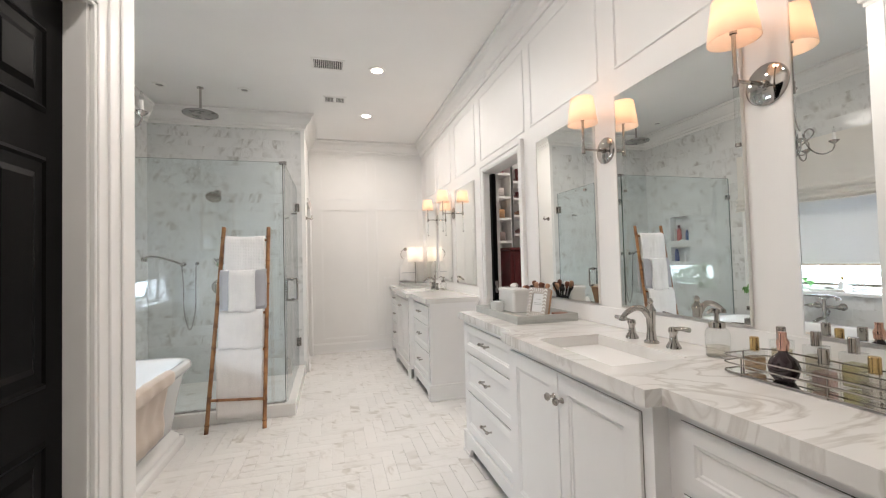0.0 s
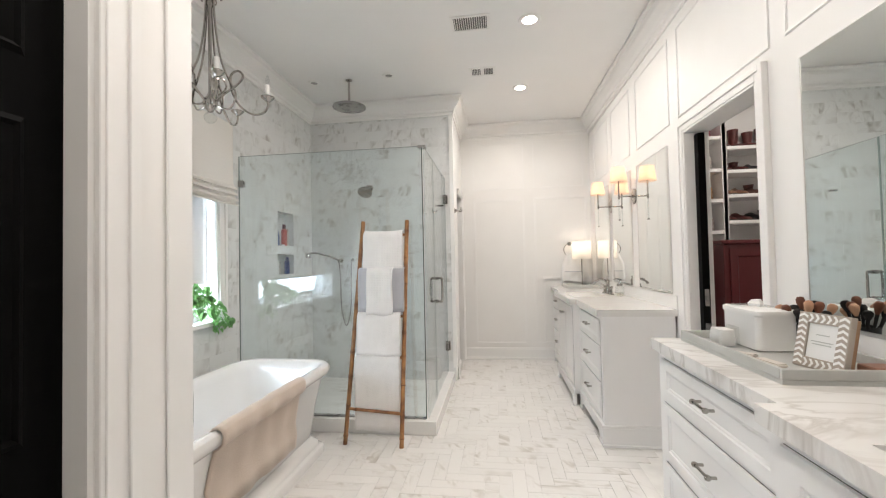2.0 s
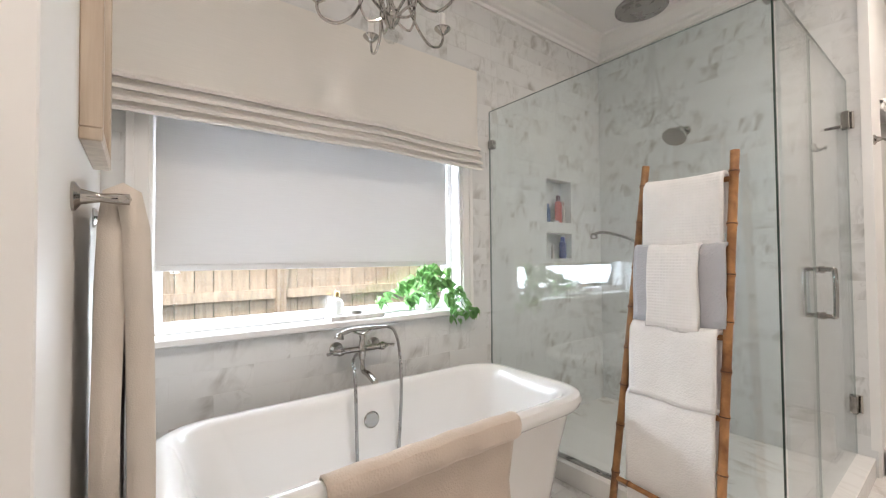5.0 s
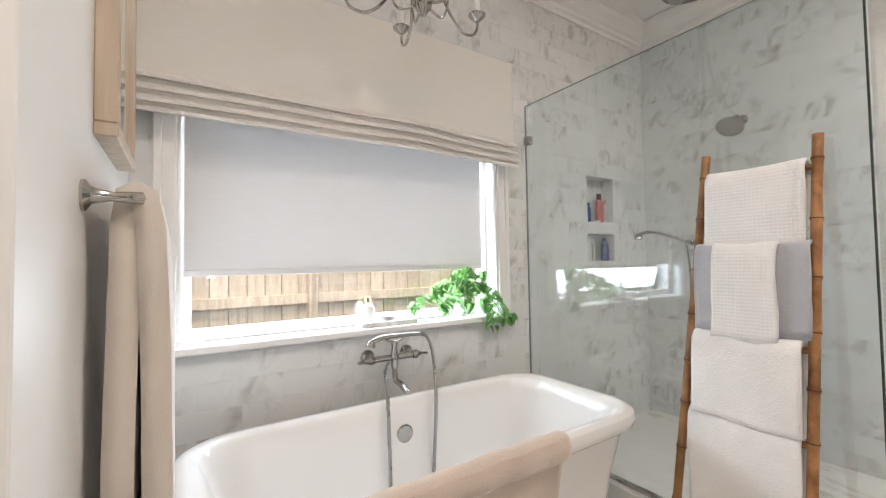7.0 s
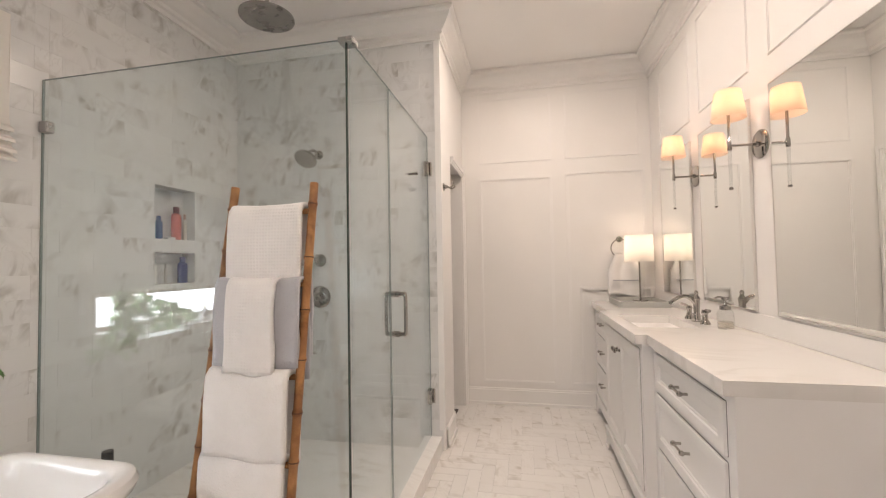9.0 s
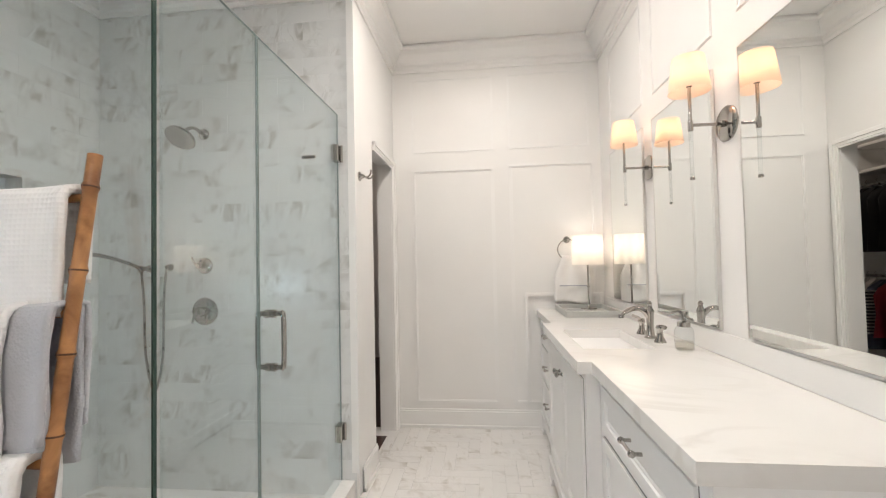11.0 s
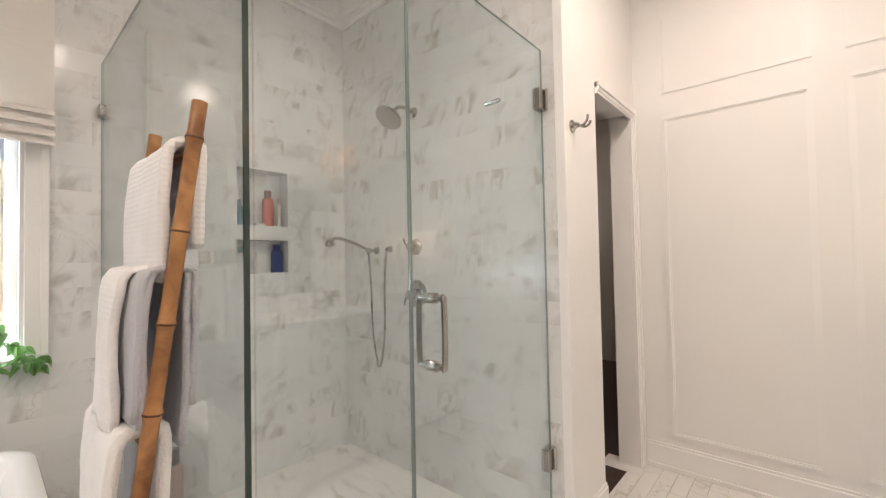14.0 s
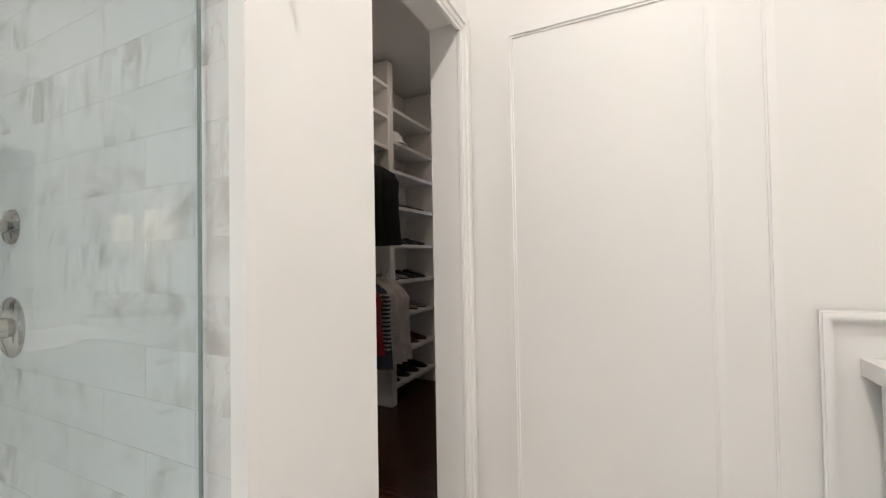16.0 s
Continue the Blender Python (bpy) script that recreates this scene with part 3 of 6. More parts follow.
def valve(z, r, big):
    v = thing("shower_valve", (-0.135, HEAD, z), "round chrome shower valve with a lever handle" if big else "small chrome diverter with a lever handle", "shower valve")
    part("plate", lathe([(0, 0), (r, 0), (r, 0.004), (r * 0.9, 0.01), (r * 0.45, 0.014), (0, 0.014)], segments=32, turn=TO_Y), CHROME, v, smooth=True)
    part("stem", lathe([(0, 0.01), (r * 0.36, 0.012), (r * 0.3, 0.03), (r * 0.36, 0.035), (r * 0.3, 0.065), (r * 0.2, 0.07), (0, 0.07)], turn=TO_Y), CHROME, v, smooth=True)
    part("lever", tube([(0, -0.055, 0), (-0.02, -0.065, -0.02 if big else 0.02), (-0.03, -0.068, -0.06 if big else 0.05)], lambda u: 0.007 - 0.002 * u, segments=10), CHROME, v, smooth=True)


valve(1.02, 0.078, True)
valve(1.28, 0.046, False)
hand = thing("hand_shower", (-0.475, HEAD, 1.27), "chrome hand shower on a bracket with a looping hose", "hand shower")
part("bracket", lathe([(0, 0), (0.024, 0), (0.022, 0.01), (0.011, 0.016), (0.011, 0.05), (0.016, 0.055), (0.016, 0.07), (0, 0.07)], turn=TO_Y), CHROME, hand, smooth=True)
part("wand", tube([(0.0, -0.065, -0.02), (-0.03, -0.07, 0.015), (-0.14, -0.10, 0.06), (-0.25, -0.12, 0.085), (-0.315, -0.13, 0.07)], lambda u: 0.009 + 0.004 * u, segments=10), CHROME, hand, smooth=True)
part("spray", lathe([(0, 0), (0.014, 0), (0.034, 0.02), (0.034, 0.03), (0, 0.03)], (-0.317, -0.13, 0.075), 20, turn=pose(0, 0, 0, 200, 20, 0)), CHROME, hand, smooth=True)
part("hose", tube([(0.0, -0.065, -0.02), (0.012, -0.06, -0.2), (0.015, -0.05, -0.5), (0.065, -0.045, -0.69), (0.118, -0.05, -0.5), (0.125, -0.05, -0.2), (0.125, -0.035, -0.03), (0.125, -0.01, 0)], 0.0065, segments=8, steps=10), STEEL, hand, "grey metal hose", True)
part("outlet", lathe([(0, 0), (0.02, 0), (0.018, 0.01), (0.012, 0.03), (0, 0.03)], (0.125, 0, 0.005), turn=TO_Y), CHROME, hand, smooth=True)

# ---- bathtub ----
TUB = Matrix.Translation((-0.285, 3.3375, 0)) @ Matrix.Diagonal((0.94, 1.023, 1, 1))
tub = thing("bathtub", TUB, "white freestanding bathtub with a rolled rim and stepped plinth", "bathtub")
shell = [(0.245, 0.60, 0.06, 0.10), (0.265, 0.625, 0.07, 0.145), (0.28, 0.645, 0.09, 0.22), (0.30, 0.675, 0.12, 0.34), (0.322, 0.705, 0.14, 0.44), (0.335, 0.72, 0.15, 0.50), (0.355, 0.742, 0.16, 0.512), (0.374, 0.76, 0.17, 0.53), (0.380, 0.767, 0.17, 0.553), (0.374, 0.76, 0.17, 0.574), (0.355, 0.742, 0.16, 0.585), (0.330, 0.717, 0.15, 0.583), (0.312, 0.70, 0.14, 0.568), (0.300, 0.68, 0.14, 0.52), (0.275, 0.62, 0.14, 0.35), (0.24, 0.55, 0.14, 0.2), (0.20, 0.48, 0.13, 0.165), (0.1, 0.3, 0.08, 0.158)]
part("shell", loft([round_rect(a, b, c, z, 8) for a, b, c, z in shell], False, True), ACRYLIC, tub, smooth=True)
base = [(0.325, 0.685, 0.05, 0.0), (0.325, 0.685, 0.05, 0.045), (0.318, 0.678, 0.05, 0.055), (0.300, 0.66, 0.05, 0.06), (0.296, 0.655, 0.05, 0.085), (0.275, 0.632, 0.05, 0.105), (0.262, 0.618, 0.05, 0.125)]
part("plinth", loft([round_rect(a, b, c, z, 5) for a, b, c, z in base]), ACRYLIC, tub, smooth=True)
part("overflow", lathe([(0, 0), (0.034, 0), (0.036, 0.008), (0.03, 0.014), (0, 0.016)], (-0.29, 0.02, 0.45), turn=pose(0, 0, 0, 0, 82, 0)), CHROME, tub, "round chrome overflow plate", True)

bt = bmesh.new()
prof = []
for a, b, c, z in shell[3:12]:
    prof.append((a + 0.011, z + (0.012 if z > 0.55 else 0)))
prof = [(0.318, 0.20), (0.322, 0.27)] + prof + [(0.300, 0.54), (0.29, 0.47)]
N = 40
rows = []
for i in range(N + 1):
    y = -0.42 + 0.70 * i / N
    rows.append([bt.verts.new((x + 0.006 * noise.noise((y * 9, z * 6, 3.1)) + 0.004 * math.sin(y * 40 + z * 8), y + 0.012 * noise.noise((z * 5, i * 0.02, 7)), z + (0.012 * noise.noise((y * 6, 0, 1)) if j < 2 else 0))) for j, (x, z) in enumerate(prof)])
for a, b in zip(rows, rows[1:]):
    for j in range(len(prof) - 1):
        bt.faces.new((a[j], a[j + 1], b[j + 1], b[j]))
tt = part("bath_towel", bt, TOWEL_BEIGE, None, "", True)
tt.matrix_world = TUB
md = tt.modifiers.new("thick", "SOLIDIFY")
md.thickness, md.offset = 0.009, 0
tagged(tt, "beige bath towel draped over the tub's rim", "towel")

fa = thing("tub_filler", (LEFT, 3.40, 0.725), "chrome wall-mounted tub filler with a hand shower cradle", "tub faucet")
TO_X = pose(0, 0, 0, 0, 90, 0)
for y in (-0.1, 0.1):
    part("flange", lathe([(0, 0), (0.033, 0), (0.033, 0.006), (0.02, 0.018), (0.014, 0.03), (0.014, 0.07), (0, 0.07)], (0, y, 0), turn=TO_X), CHROME, fa, smooth=True)
    part("cross_handle", lathe([(0, 0), (0.018, 0), (0.022, 0.02), (0.016, 0.03), (0.01, 0.045), (0.006, 0.05), (0, 0.05)], (0.075, y * 0.95, 0), turn=pose(0, 0, 0, -90 if y > 0 else 90, 0, 0)), CHROME, fa, smooth=True)
    part("lever", tube([(0.075, y * 1.4, 0), (0.085, y * 1.75, -0.003)], lambda u: 0.006 + 0.002 * u, steps=0), CHROME, fa, smooth=True)
part("bridge", tube([(0.075, -0.1, 0), (0.075, 0.1, 0)], 0.014, segments=12, steps=0), CHROME, fa, smooth=True)
part("body", lathe([(0, -0.05), (0.014, -0.05), (0.018, -0.03), (0.016, -0.01), (0.022, 0), (0.016, 0.015), (0.012, 0.05), (0.016, 0.06), (0.01, 0.075), (0, 0.075)], (0.08, 0, 0)), CHROME, fa, smooth=True)
part("spout", tube([(0.08, 0, -0.04), (0.09, 0, -0.1), (0.13, 0.005, -0.11), (0.2, 0.008, -0.135)], lambda u: 0.011 + 0.005 * u, segments=12), CHROME, fa, smooth=True)
part("cradle", tube([(0.085, -0.045, 0.085), (0.085, 0, 0.07), (0.085, 0.045, 0.085)], 0.006), CHROME, fa, smooth=True)
part("hand_shower", tube([(0.09, -0.11, 0.085), (0.09, -0.06, 0.098), (0.09, 0.05, 0.098), (0.095, 0.13, 0.095)], lambda u: 0.012 - 0.004 * u, segments=12), CHROME, fa, smooth=True)
part("spray_head", lathe([(0, 0), (0.014, 0), (0.022, 0.02), (0.022, 0.028), (0, 0.028)], (0.09, -0.115, 0.09), turn=pose(0, 0, 0, 165, 0, 0)), CHROME, fa, smooth=True)
part("hose", tube([(0.095, 0.13, 0.095), (0.125, 0.15, 0.08), (0.17, 0.15, 0.02), (0.24, 0.12, -0.08), (0.275, 0.10, -0.2), (0.287, 0.085, -0.33), (0.29, 0.075, -0.45)], 0.0075, steps=9), STEEL, fa, "ribbed metal hose", True)
part("hose", tube([(0.085, -0.03, -0.02), (0.13, -0.07, -0.04), (0.225, -0.105, -0.09), (0.268, -0.12, -0.2), (0.285, -0.125, -0.33), (0.292, -0.125, -0.48)], 0.0075, steps=9), STEEL, fa, "ribbed metal hose", True)

# ---- window ----
win = thing("window_1", (LEFT, 3.33, WIN[2]), "white framed window over the tub, mostly behind blinds", "window", "", "structure")
W2, WH = (WIN[1] - WIN[0]) / 2, WIN[3] - WIN[2]
fb = bmesh.new()
for r in ((-W2, W2, 0, 0.045), (-W2, W2, WH - 0.05, WH), (-W2, -W2 + 0.05, 0.045, WH - 0.05), (W2 - 0.05, W2, 0.045, WH - 0.05)):
    box(-0.145, -0.085, r[0], r[1], r[2], r[3], bm=fb, bevel=0.004)
part("window_frame", fb, TRIM, win)
pn = part("pane", box(-0.118, -0.112, -W2 + 0.05, W2 - 0.05, 0.05, WH - 0.05), WINDOW_GLASS, win)
pn.visible_shadow = False
part("window_sill", box(-0.20, 0.045, -W2 - 0.03, W2 + 0.06, -0.03, 0.0, 0.005), TRIM, win, "white window sill")
for s in (-1, 1):
    part("reveal", box(-0.2, -0.001, s * W2 - (0.0 if s < 0 else 0.012), s * W2 + (0.012 if s < 0 else 0.0), 0, WH), TRIM, win)
    cb = box(-0.008, 0.016, min(s * W2, s * (W2 + 0.07)), max(s * W2, s * (W2 + 0.07)), 0.0, WH, 0.003)
    box(0.008, 0.024, min(s * (W2 + 0.045), s * (W2 + 0.072)), max(s * (W2 + 0.045), s * (W2 + 0.072)), 0.002, WH - 0.002, 0.003, cb)
    part("window_casing", cb, TRIM, win)
rb = thing("roller_blind", (LEFT - 0.075, 3.312, 1.12), "pale grey roller blind drawn most of the way down", "roller blind")
part("cloth", box(-0.001, 0.001, -0.728, 0.728, 0.0, 0.92), ROLLER, rb)
part("bottom_bar", box(-0.005, 0.005, -0.728, 0.728, -0.004, 0.022, 0.002), ROLLER, rb)

ro = thing("roman_blind", (LEFT, 3.305, 1.70), "off-white linen roman blind folded up at its hem", "roman blind")
sheet = bmesh.new()
prof = [(0.062, 0.60), (0.062, 0.30), (0.066, 0.17), (0.072, 0.135), (0.094, 0.118), (0.096, 0.104), (0.072, 0.108), (0.076, 0.090), (0.102, 0.074), (0.104, 0.060), (0.08, 0.064), (0.084, 0.046), (0.110, 0.030), (0.112, 0.016), (0.088, 0.022), (0.09, 0.006), (0.114, -0.008), (0.112, -0.018), (0.09, -0.014)]
rows, N = [], 50
for i in range(N + 1):
    y = -0.875 + 1.75 * i / N
    w = 0.010 * noise.noise((y * 2.3, 1, 4)) + 0.012 * math.cos(y * 1.6)
    rows.append([sheet.verts.new((x + 0.004 * noise.noise((y * 3, z * 3, 9)), y, z + (w if j > 2 else 0))) for j, (x, z) in enumerate(prof)])
for a, b in zip(rows, rows[1:]):
    for j in range(len(prof) - 1):
        sheet.faces.new((a[j], a[j + 1], b[j + 1], b[j]))
ro_c = part("cloth", sheet, ROMAN, ro, smooth=True)
part("head_rail", box(0.0, 0.06, -0.875, 0.875, 0.56, 0.599, 0.003), TRIM, ro)
for s in (-1, 1):
    part("return", box(0.002, 0.0625, s * 0.875 - 0.001, s * 0.875 + 0.001, 0.02, 0.56), ROMAN, ro)

# outside: ground and fence
tagged(part("ground", box(-400, LEFT - 0.22, -400, 400, -0.5, -0.3), GRASS), "shaded grass outside the window", "ground", "", "structure")
fence = thing("fence", (-2.9, 3.5, -0.3), "weathered board fence with rails, outside the window", "fence")
pick = bpy.data.meshes.new("picket")
bm = box(-0.009, 0.009, -0.068, 0.068, 0, 2.3, 0.004)
bm.to_mesh(pick)
bm.free()
pick.materials.append(FENCE)
for i in range(46):
    o = new("picket", pick)
    o.parent = fence
    o.matrix_basis = pose(0.004 * (i % 3), -3.2 + 0.1415 * i, 0, 0, 0, random.uniform(-1, 1))
for z in (0.35, 1.10, 2.0):
    part("rail", box(0.014, 0.055, -3.25, 3.25, z, z + 0.09, 0.004), FENCE, fence)
for y in (-1.9, 0.1, 2.1):
    part("post", box(0.014, 0.1, y - 0.045, y + 0.045, 0, 2.35, 0.004), FENCE, fence)

# ---- things on the sill ----
pot = thing("potted_pothos", (-0.87, 3.87, WIN[2]), "trailing green pothos in a small white pot on the sill", "potted plant")
part("pot", lathe([(0, 0), (0.036, 0), (0.05, 0.085), (0.052, 0.095), (0.046, 0.095), (0.044, 0.08), (0, 0.08)]), CERAMIC, pot, smooth=True)
lm = bpy.data.meshes.new("leaf")
bm = bmesh.new()
out = [(0.0, 0.0, 0), (0.012, -0.008, 0.003), (0.024, 0.0, 0.006), (0.028, 0.016, 0.007), (0.022, 0.036, 0.005), (0.010, 0.056, 0.0), (0.0, 0.07, -0.006)]
mid = [bm.verts.new((0, y, -0.003)) for y in (0.0, 0.015, 0.035, 0.055)]
tip = bm.verts.new((0, 0.07, -0.008))
for s in (-1, 1):
    e = [bm.verts.new((s * x, y, z)) for x, y, z in out[1:-1]]
    bm.faces.new((mid[0], e[0], e[1]))
    bm.faces.new((mid[0], e[1], e[2], mid[1]))
    bm.faces.new((mid[1], e[2], e[3], mid[2]))
    bm.faces.new((mid[2], e[3], e[4], mid[3]))
    bm.faces.new((mid[3], e[4], tip))
bm.to_mesh(lm)
bm.free()
lm.materials.append(LEAF)
lm.shade_smooth()
rng = random.Random(5)
stems = bmesh.new()
lines = [[(0, 0, 0.08), (0.03, -0.05, 0.17), (0.06, -0.16, 0.17), (0.07, -0.27, 0.11), (0.07, -0.34, 0.08)],
         [(0, 0, 0.08), (0.02, 0.04, 0.2), (0.05, 0.1, 0.18), (0.08, 0.16, 0.09), (0.1, 0.22, 0.0), (0.1, 0.26, -0.02)],
         [(0, 0, 0.08), (0.05, 0.0, 0.17), (0.09, -0.03, 0.13), (0.10, -0.05, 0.06)],
         [(0, 0, 0.08), (0.0, -0.03, 0.22), (0.03, -0.12, 0.19), (0.05, -0.22, 0.14)],
         [(0, 0, 0.08), (0.05, 0.05, 0.16), (0.09, 0.09, 0.1), (0.11, 0.12, 0.01), (0.105, 0.13, -0.05)],
         [(0, 0, 0.08), (-0.02, 0.03, 0.22), (0.0, 0.07, 0.24), (0.03, 0.12, 0.2)],
         [(0, 0, 0.08), (0.04, -0.06, 0.13), (0.08, -0.13, 0.1), (0.09, -0.2, 0.06)]]
for ln in lines:
    tube(ln, 0.002, bm=stems, segments=5)
    pts = curve_points(ln, 5)
    for p in pts[3:]:
        for k in range(rng.choice((1, 2, 2, 3))):
            o = new("leaf", lm)
            o.parent = pot
            q = Vector(p) + Vector((rng.uniform(-0.0, 0.035), rng.uniform(-0.035, 0.035), rng.uniform(-0.02, 0.03)))
            o.matrix_basis = pose(*q, rng.uniform(-70, -10), rng.uniform(-35, 35), rng.uniform(-170, -10)) @ Matrix.Scale(rng.uniform(0.5, 0.95), 4)
part("stems", stems, STEM, pot)
tagged(part("sill_tray", box(-0.955, -0.79, 3.27, 3.56, WIN[2], WIN[2] + 0.022, 0.003), COUNTER), "small marble tray on the window sill", "tray")
sb = thing("soap_bottle", (-0.87, 3.33, WIN[2] + 0.022), "white bottle with a gold cap on the sill tray", "bottle")
part("body", lathe([(0, 0), (0.03, 0), (0.032, 0.01), (0.032, 0.06), (0.022, 0.075), (0.011, 0.08), (0.011, 0.09), (0, 0.09)]), CERAMIC, sb, smooth=True)
part("cap", lathe([(0, 0.09), (0.013, 0.09), (0.013, 0.115), (0, 0.116)]), BRASS, sb, "gold cap", True)
dish = lathe([(0, 0), (0.03, 0), (0.04, 0.02), (0.036, 0.022), (0, 0.01)], (-0.86, 3.43, WIN[2] + 0.022))
tagged(part("soap_dish", dish, CHROME, smooth=True), "small polished metal dish on the sill tray", "dish")

# ---- niches with bottles ----


def bottle(name, at, r, h, colour, cap, label, flat=1.0):
    b = thing(name, at, label, "bottle")
    m = surface("plastic_" + "_".join(str(int(c * 100)) for c in colour), colour, 0.35, vary=0.04, grain=0.02)
    c = surface("plastic_" + "_".join(str(int(c * 100)) for c in cap), cap, 0.35, vary=0.04, grain=0.02)
    part("body", lathe([(0, 0), (r * 0.95, 0), (r, 0.006), (r, h * 0.68), (r * 0.9, h * 0.76), (r * 0.5, h * 0.80), (0, h * 0.80)], segments=16, scale=(flat, 1, 1)), m, b, smooth=True)
    part("cap", lathe([(0, h * 0.80), (r * 0.62, h * 0.80), (r * 0.6, h), (0, h)], segments=14, scale=(flat, 1, 1)), c, b, smooth=True)
    return b


NICHES = [(4.905, 5.20, 1.415, 1.74), (4.905, 5.20, 1.145, 1.34)]
bottle("shampoo_bottle", (LEFT - 0.045, 5.10, 1.42), 0.033, 0.21, (0.55, 0.14, 0.12), (0.12, 0.04, 0.05), "coral red shampoo bottle in the shower niche", 0.7)
bottle("shampoo_bottle", (LEFT - 0.05, 4.935, 1.42), 0.02, 0.145, (0.10, 0.25, 0.34), (0.10, 0.25, 0.34), "teal shampoo tube in the shower niche")
bottle("shampoo_bottle", (LEFT - 0.045, 4.975, 1.42), 0.02, 0.14, (0.05, 0.12, 0.28), (0.05, 0.12, 0.28), "blue shampoo tube in the shower niche")
bottle("lotion_bottle", (LEFT - 0.045, 5.165, 1.42), 0.012, 0.17, (0.7, 0.66, 0.6), (0.5, 0.35, 0.3), "slim pale lotion tube in the shower niche")
tagged(part("soap_bar", box(LEFT - 0.06, LEFT - 0.015, 5.015, 5.075, 1.421, 1.436, 0.006, segments=2), CERAMIC), "white soap bar in the shower niche", "soap")
bottle("lotion_bottle", (LEFT - 0.045, 4.935, 1.15), 0.024, 0.15, (0.75, 0.75, 0.72), (0.2, 0.4, 0.4), "white lotion bottle in the lower niche")
bottle("wash_bottle", (LEFT - 0.045, 5.15, 1.15), 0.035, 0.165, (0.02, 0.04, 0.16), (0.02, 0.04, 0.16), "navy body wash bottle in the lower niche", 0.6)
bottle("wash_bottle", (LEFT - 0.05, 5.03, 1.15), 0.009, 0.12, (0.6, 0.58, 0.55), (0.4, 0.4, 0.4), "slim grey razor stand in the lower niche")
bottle("shampoo_bottle", (-0.735, 4.585, 0.012), 0.04, 0.34, (0.55, 0.36, 0.33), (0.03, 0.03, 0.03), "tall pinkish pump bottle on the shower floor")

# ---- vanities ----


def bar_handle(parent, y, z, x, length=0.085):
    bm = bmesh.new()
    for s in (-1, 1):
        tube([(x, y + s * length / 2, z), (x - 0.026, y + s * length / 2, z)], 0.0055, bm=bm, steps=0)
        lathe([(0, -0.009), (0.008, -0.007), (0.0105, 0), (0.008, 0.007), (0, 0.009)], (x - 0.027, y + s * length / 2, z), 12, bm, turn=pose(0, 0, 0, 90, 0, 0))
    tube([(x - 0.027, y - length / 2, z), (x - 0.027, y + length / 2, z)], 0.005, bm=bm, steps=0)
    part("handle", bm, CHROME, parent, "polished nickel bar handle", True)


def knob(parent, y, z, x):
    part("knob", lathe([(0, 0), (0.011, 0), (0.009, 0.004), (0.005, 0.008), (0.005, 0.016), (0.013, 0.022), (0.015, 0.028), (0.011, 0.034), (0, 0.036)], (x, y, z), 16, turn=pose(0, 0, 0, 0, -90, 0)), CHROME, parent, "round polished nickel knob", True)


def shaker(name, parent, y0, y1, z0, z1, x, rail=0.05):
    """A framed front with a sunk panel, facing -x."""
    bm = bmesh.new()
    rings = []
    for d, o in ((0.0, 0.0), (0.0, -0.009), (0.0015, -0.0105), (rail, -0.0105), (rail + 0.004, -0.006), (rail + 0.010, -0.0055), (rail + 0.014, -0.002)):
        rings.append([(x + o, y, z) for y, z in ((y0 + d, z0 + d), (y1 - d, z0 + d), (y1 - d, z1 - d), (y0 + d, z1 - d))])
    front = part(name, loft(rings, False, True), CABINET, parent)
    part("gap", box(x - 0.0012, x + 0.002, y0 - 0.0018, y1 + 0.0018, z0 - 0.0018, z1 + 0.0018), GAP, front, "thin dark gap round the front")
    return front


def bracket_base(parent, y0, y1, x, depth=0.02):
    """A plinth board with a cut-out between two bracket feet."""
    a = [(y0, 0), (y0 + 0.075, 0), (y0 + 0.082, 0.03), (y0 + 0.10, 0.05), (y0 + 0.125, 0.062), (y1 - 0.125, 0.062), (y1 - 0.10, 0.05), (y1 - 0.082, 0.03), (y1 - 0.075, 0), (y1, 0), (y1, 0.125), (y0, 0.125)]
    bm = bmesh.new()
    f = bm.faces.new([bm.verts.new((x, y, z)) for y, z in a])
    r = bmesh.ops.extrude_face_region(bm, geom=[f])
    bmesh.ops.translate(bm, vec=(depth, 0, 0), verts=[v for v in r["geom"] if isinstance(v, bmesh.types.BMVert)])
    part("plinth", bm, CABINET, parent)
    part("plinth_cap", box(x - 0.006, x + depth, y0, y1, 0.1255, 0.14, 0.003), CABINET, parent)
    for ya in (y0 - 0.004, y1 - 0.082):
        part("foot_pad", box(x - 0.008, x - 0.0005, ya, ya + 0.086, 0.0, 0.018, 0.003), CABINET, parent)


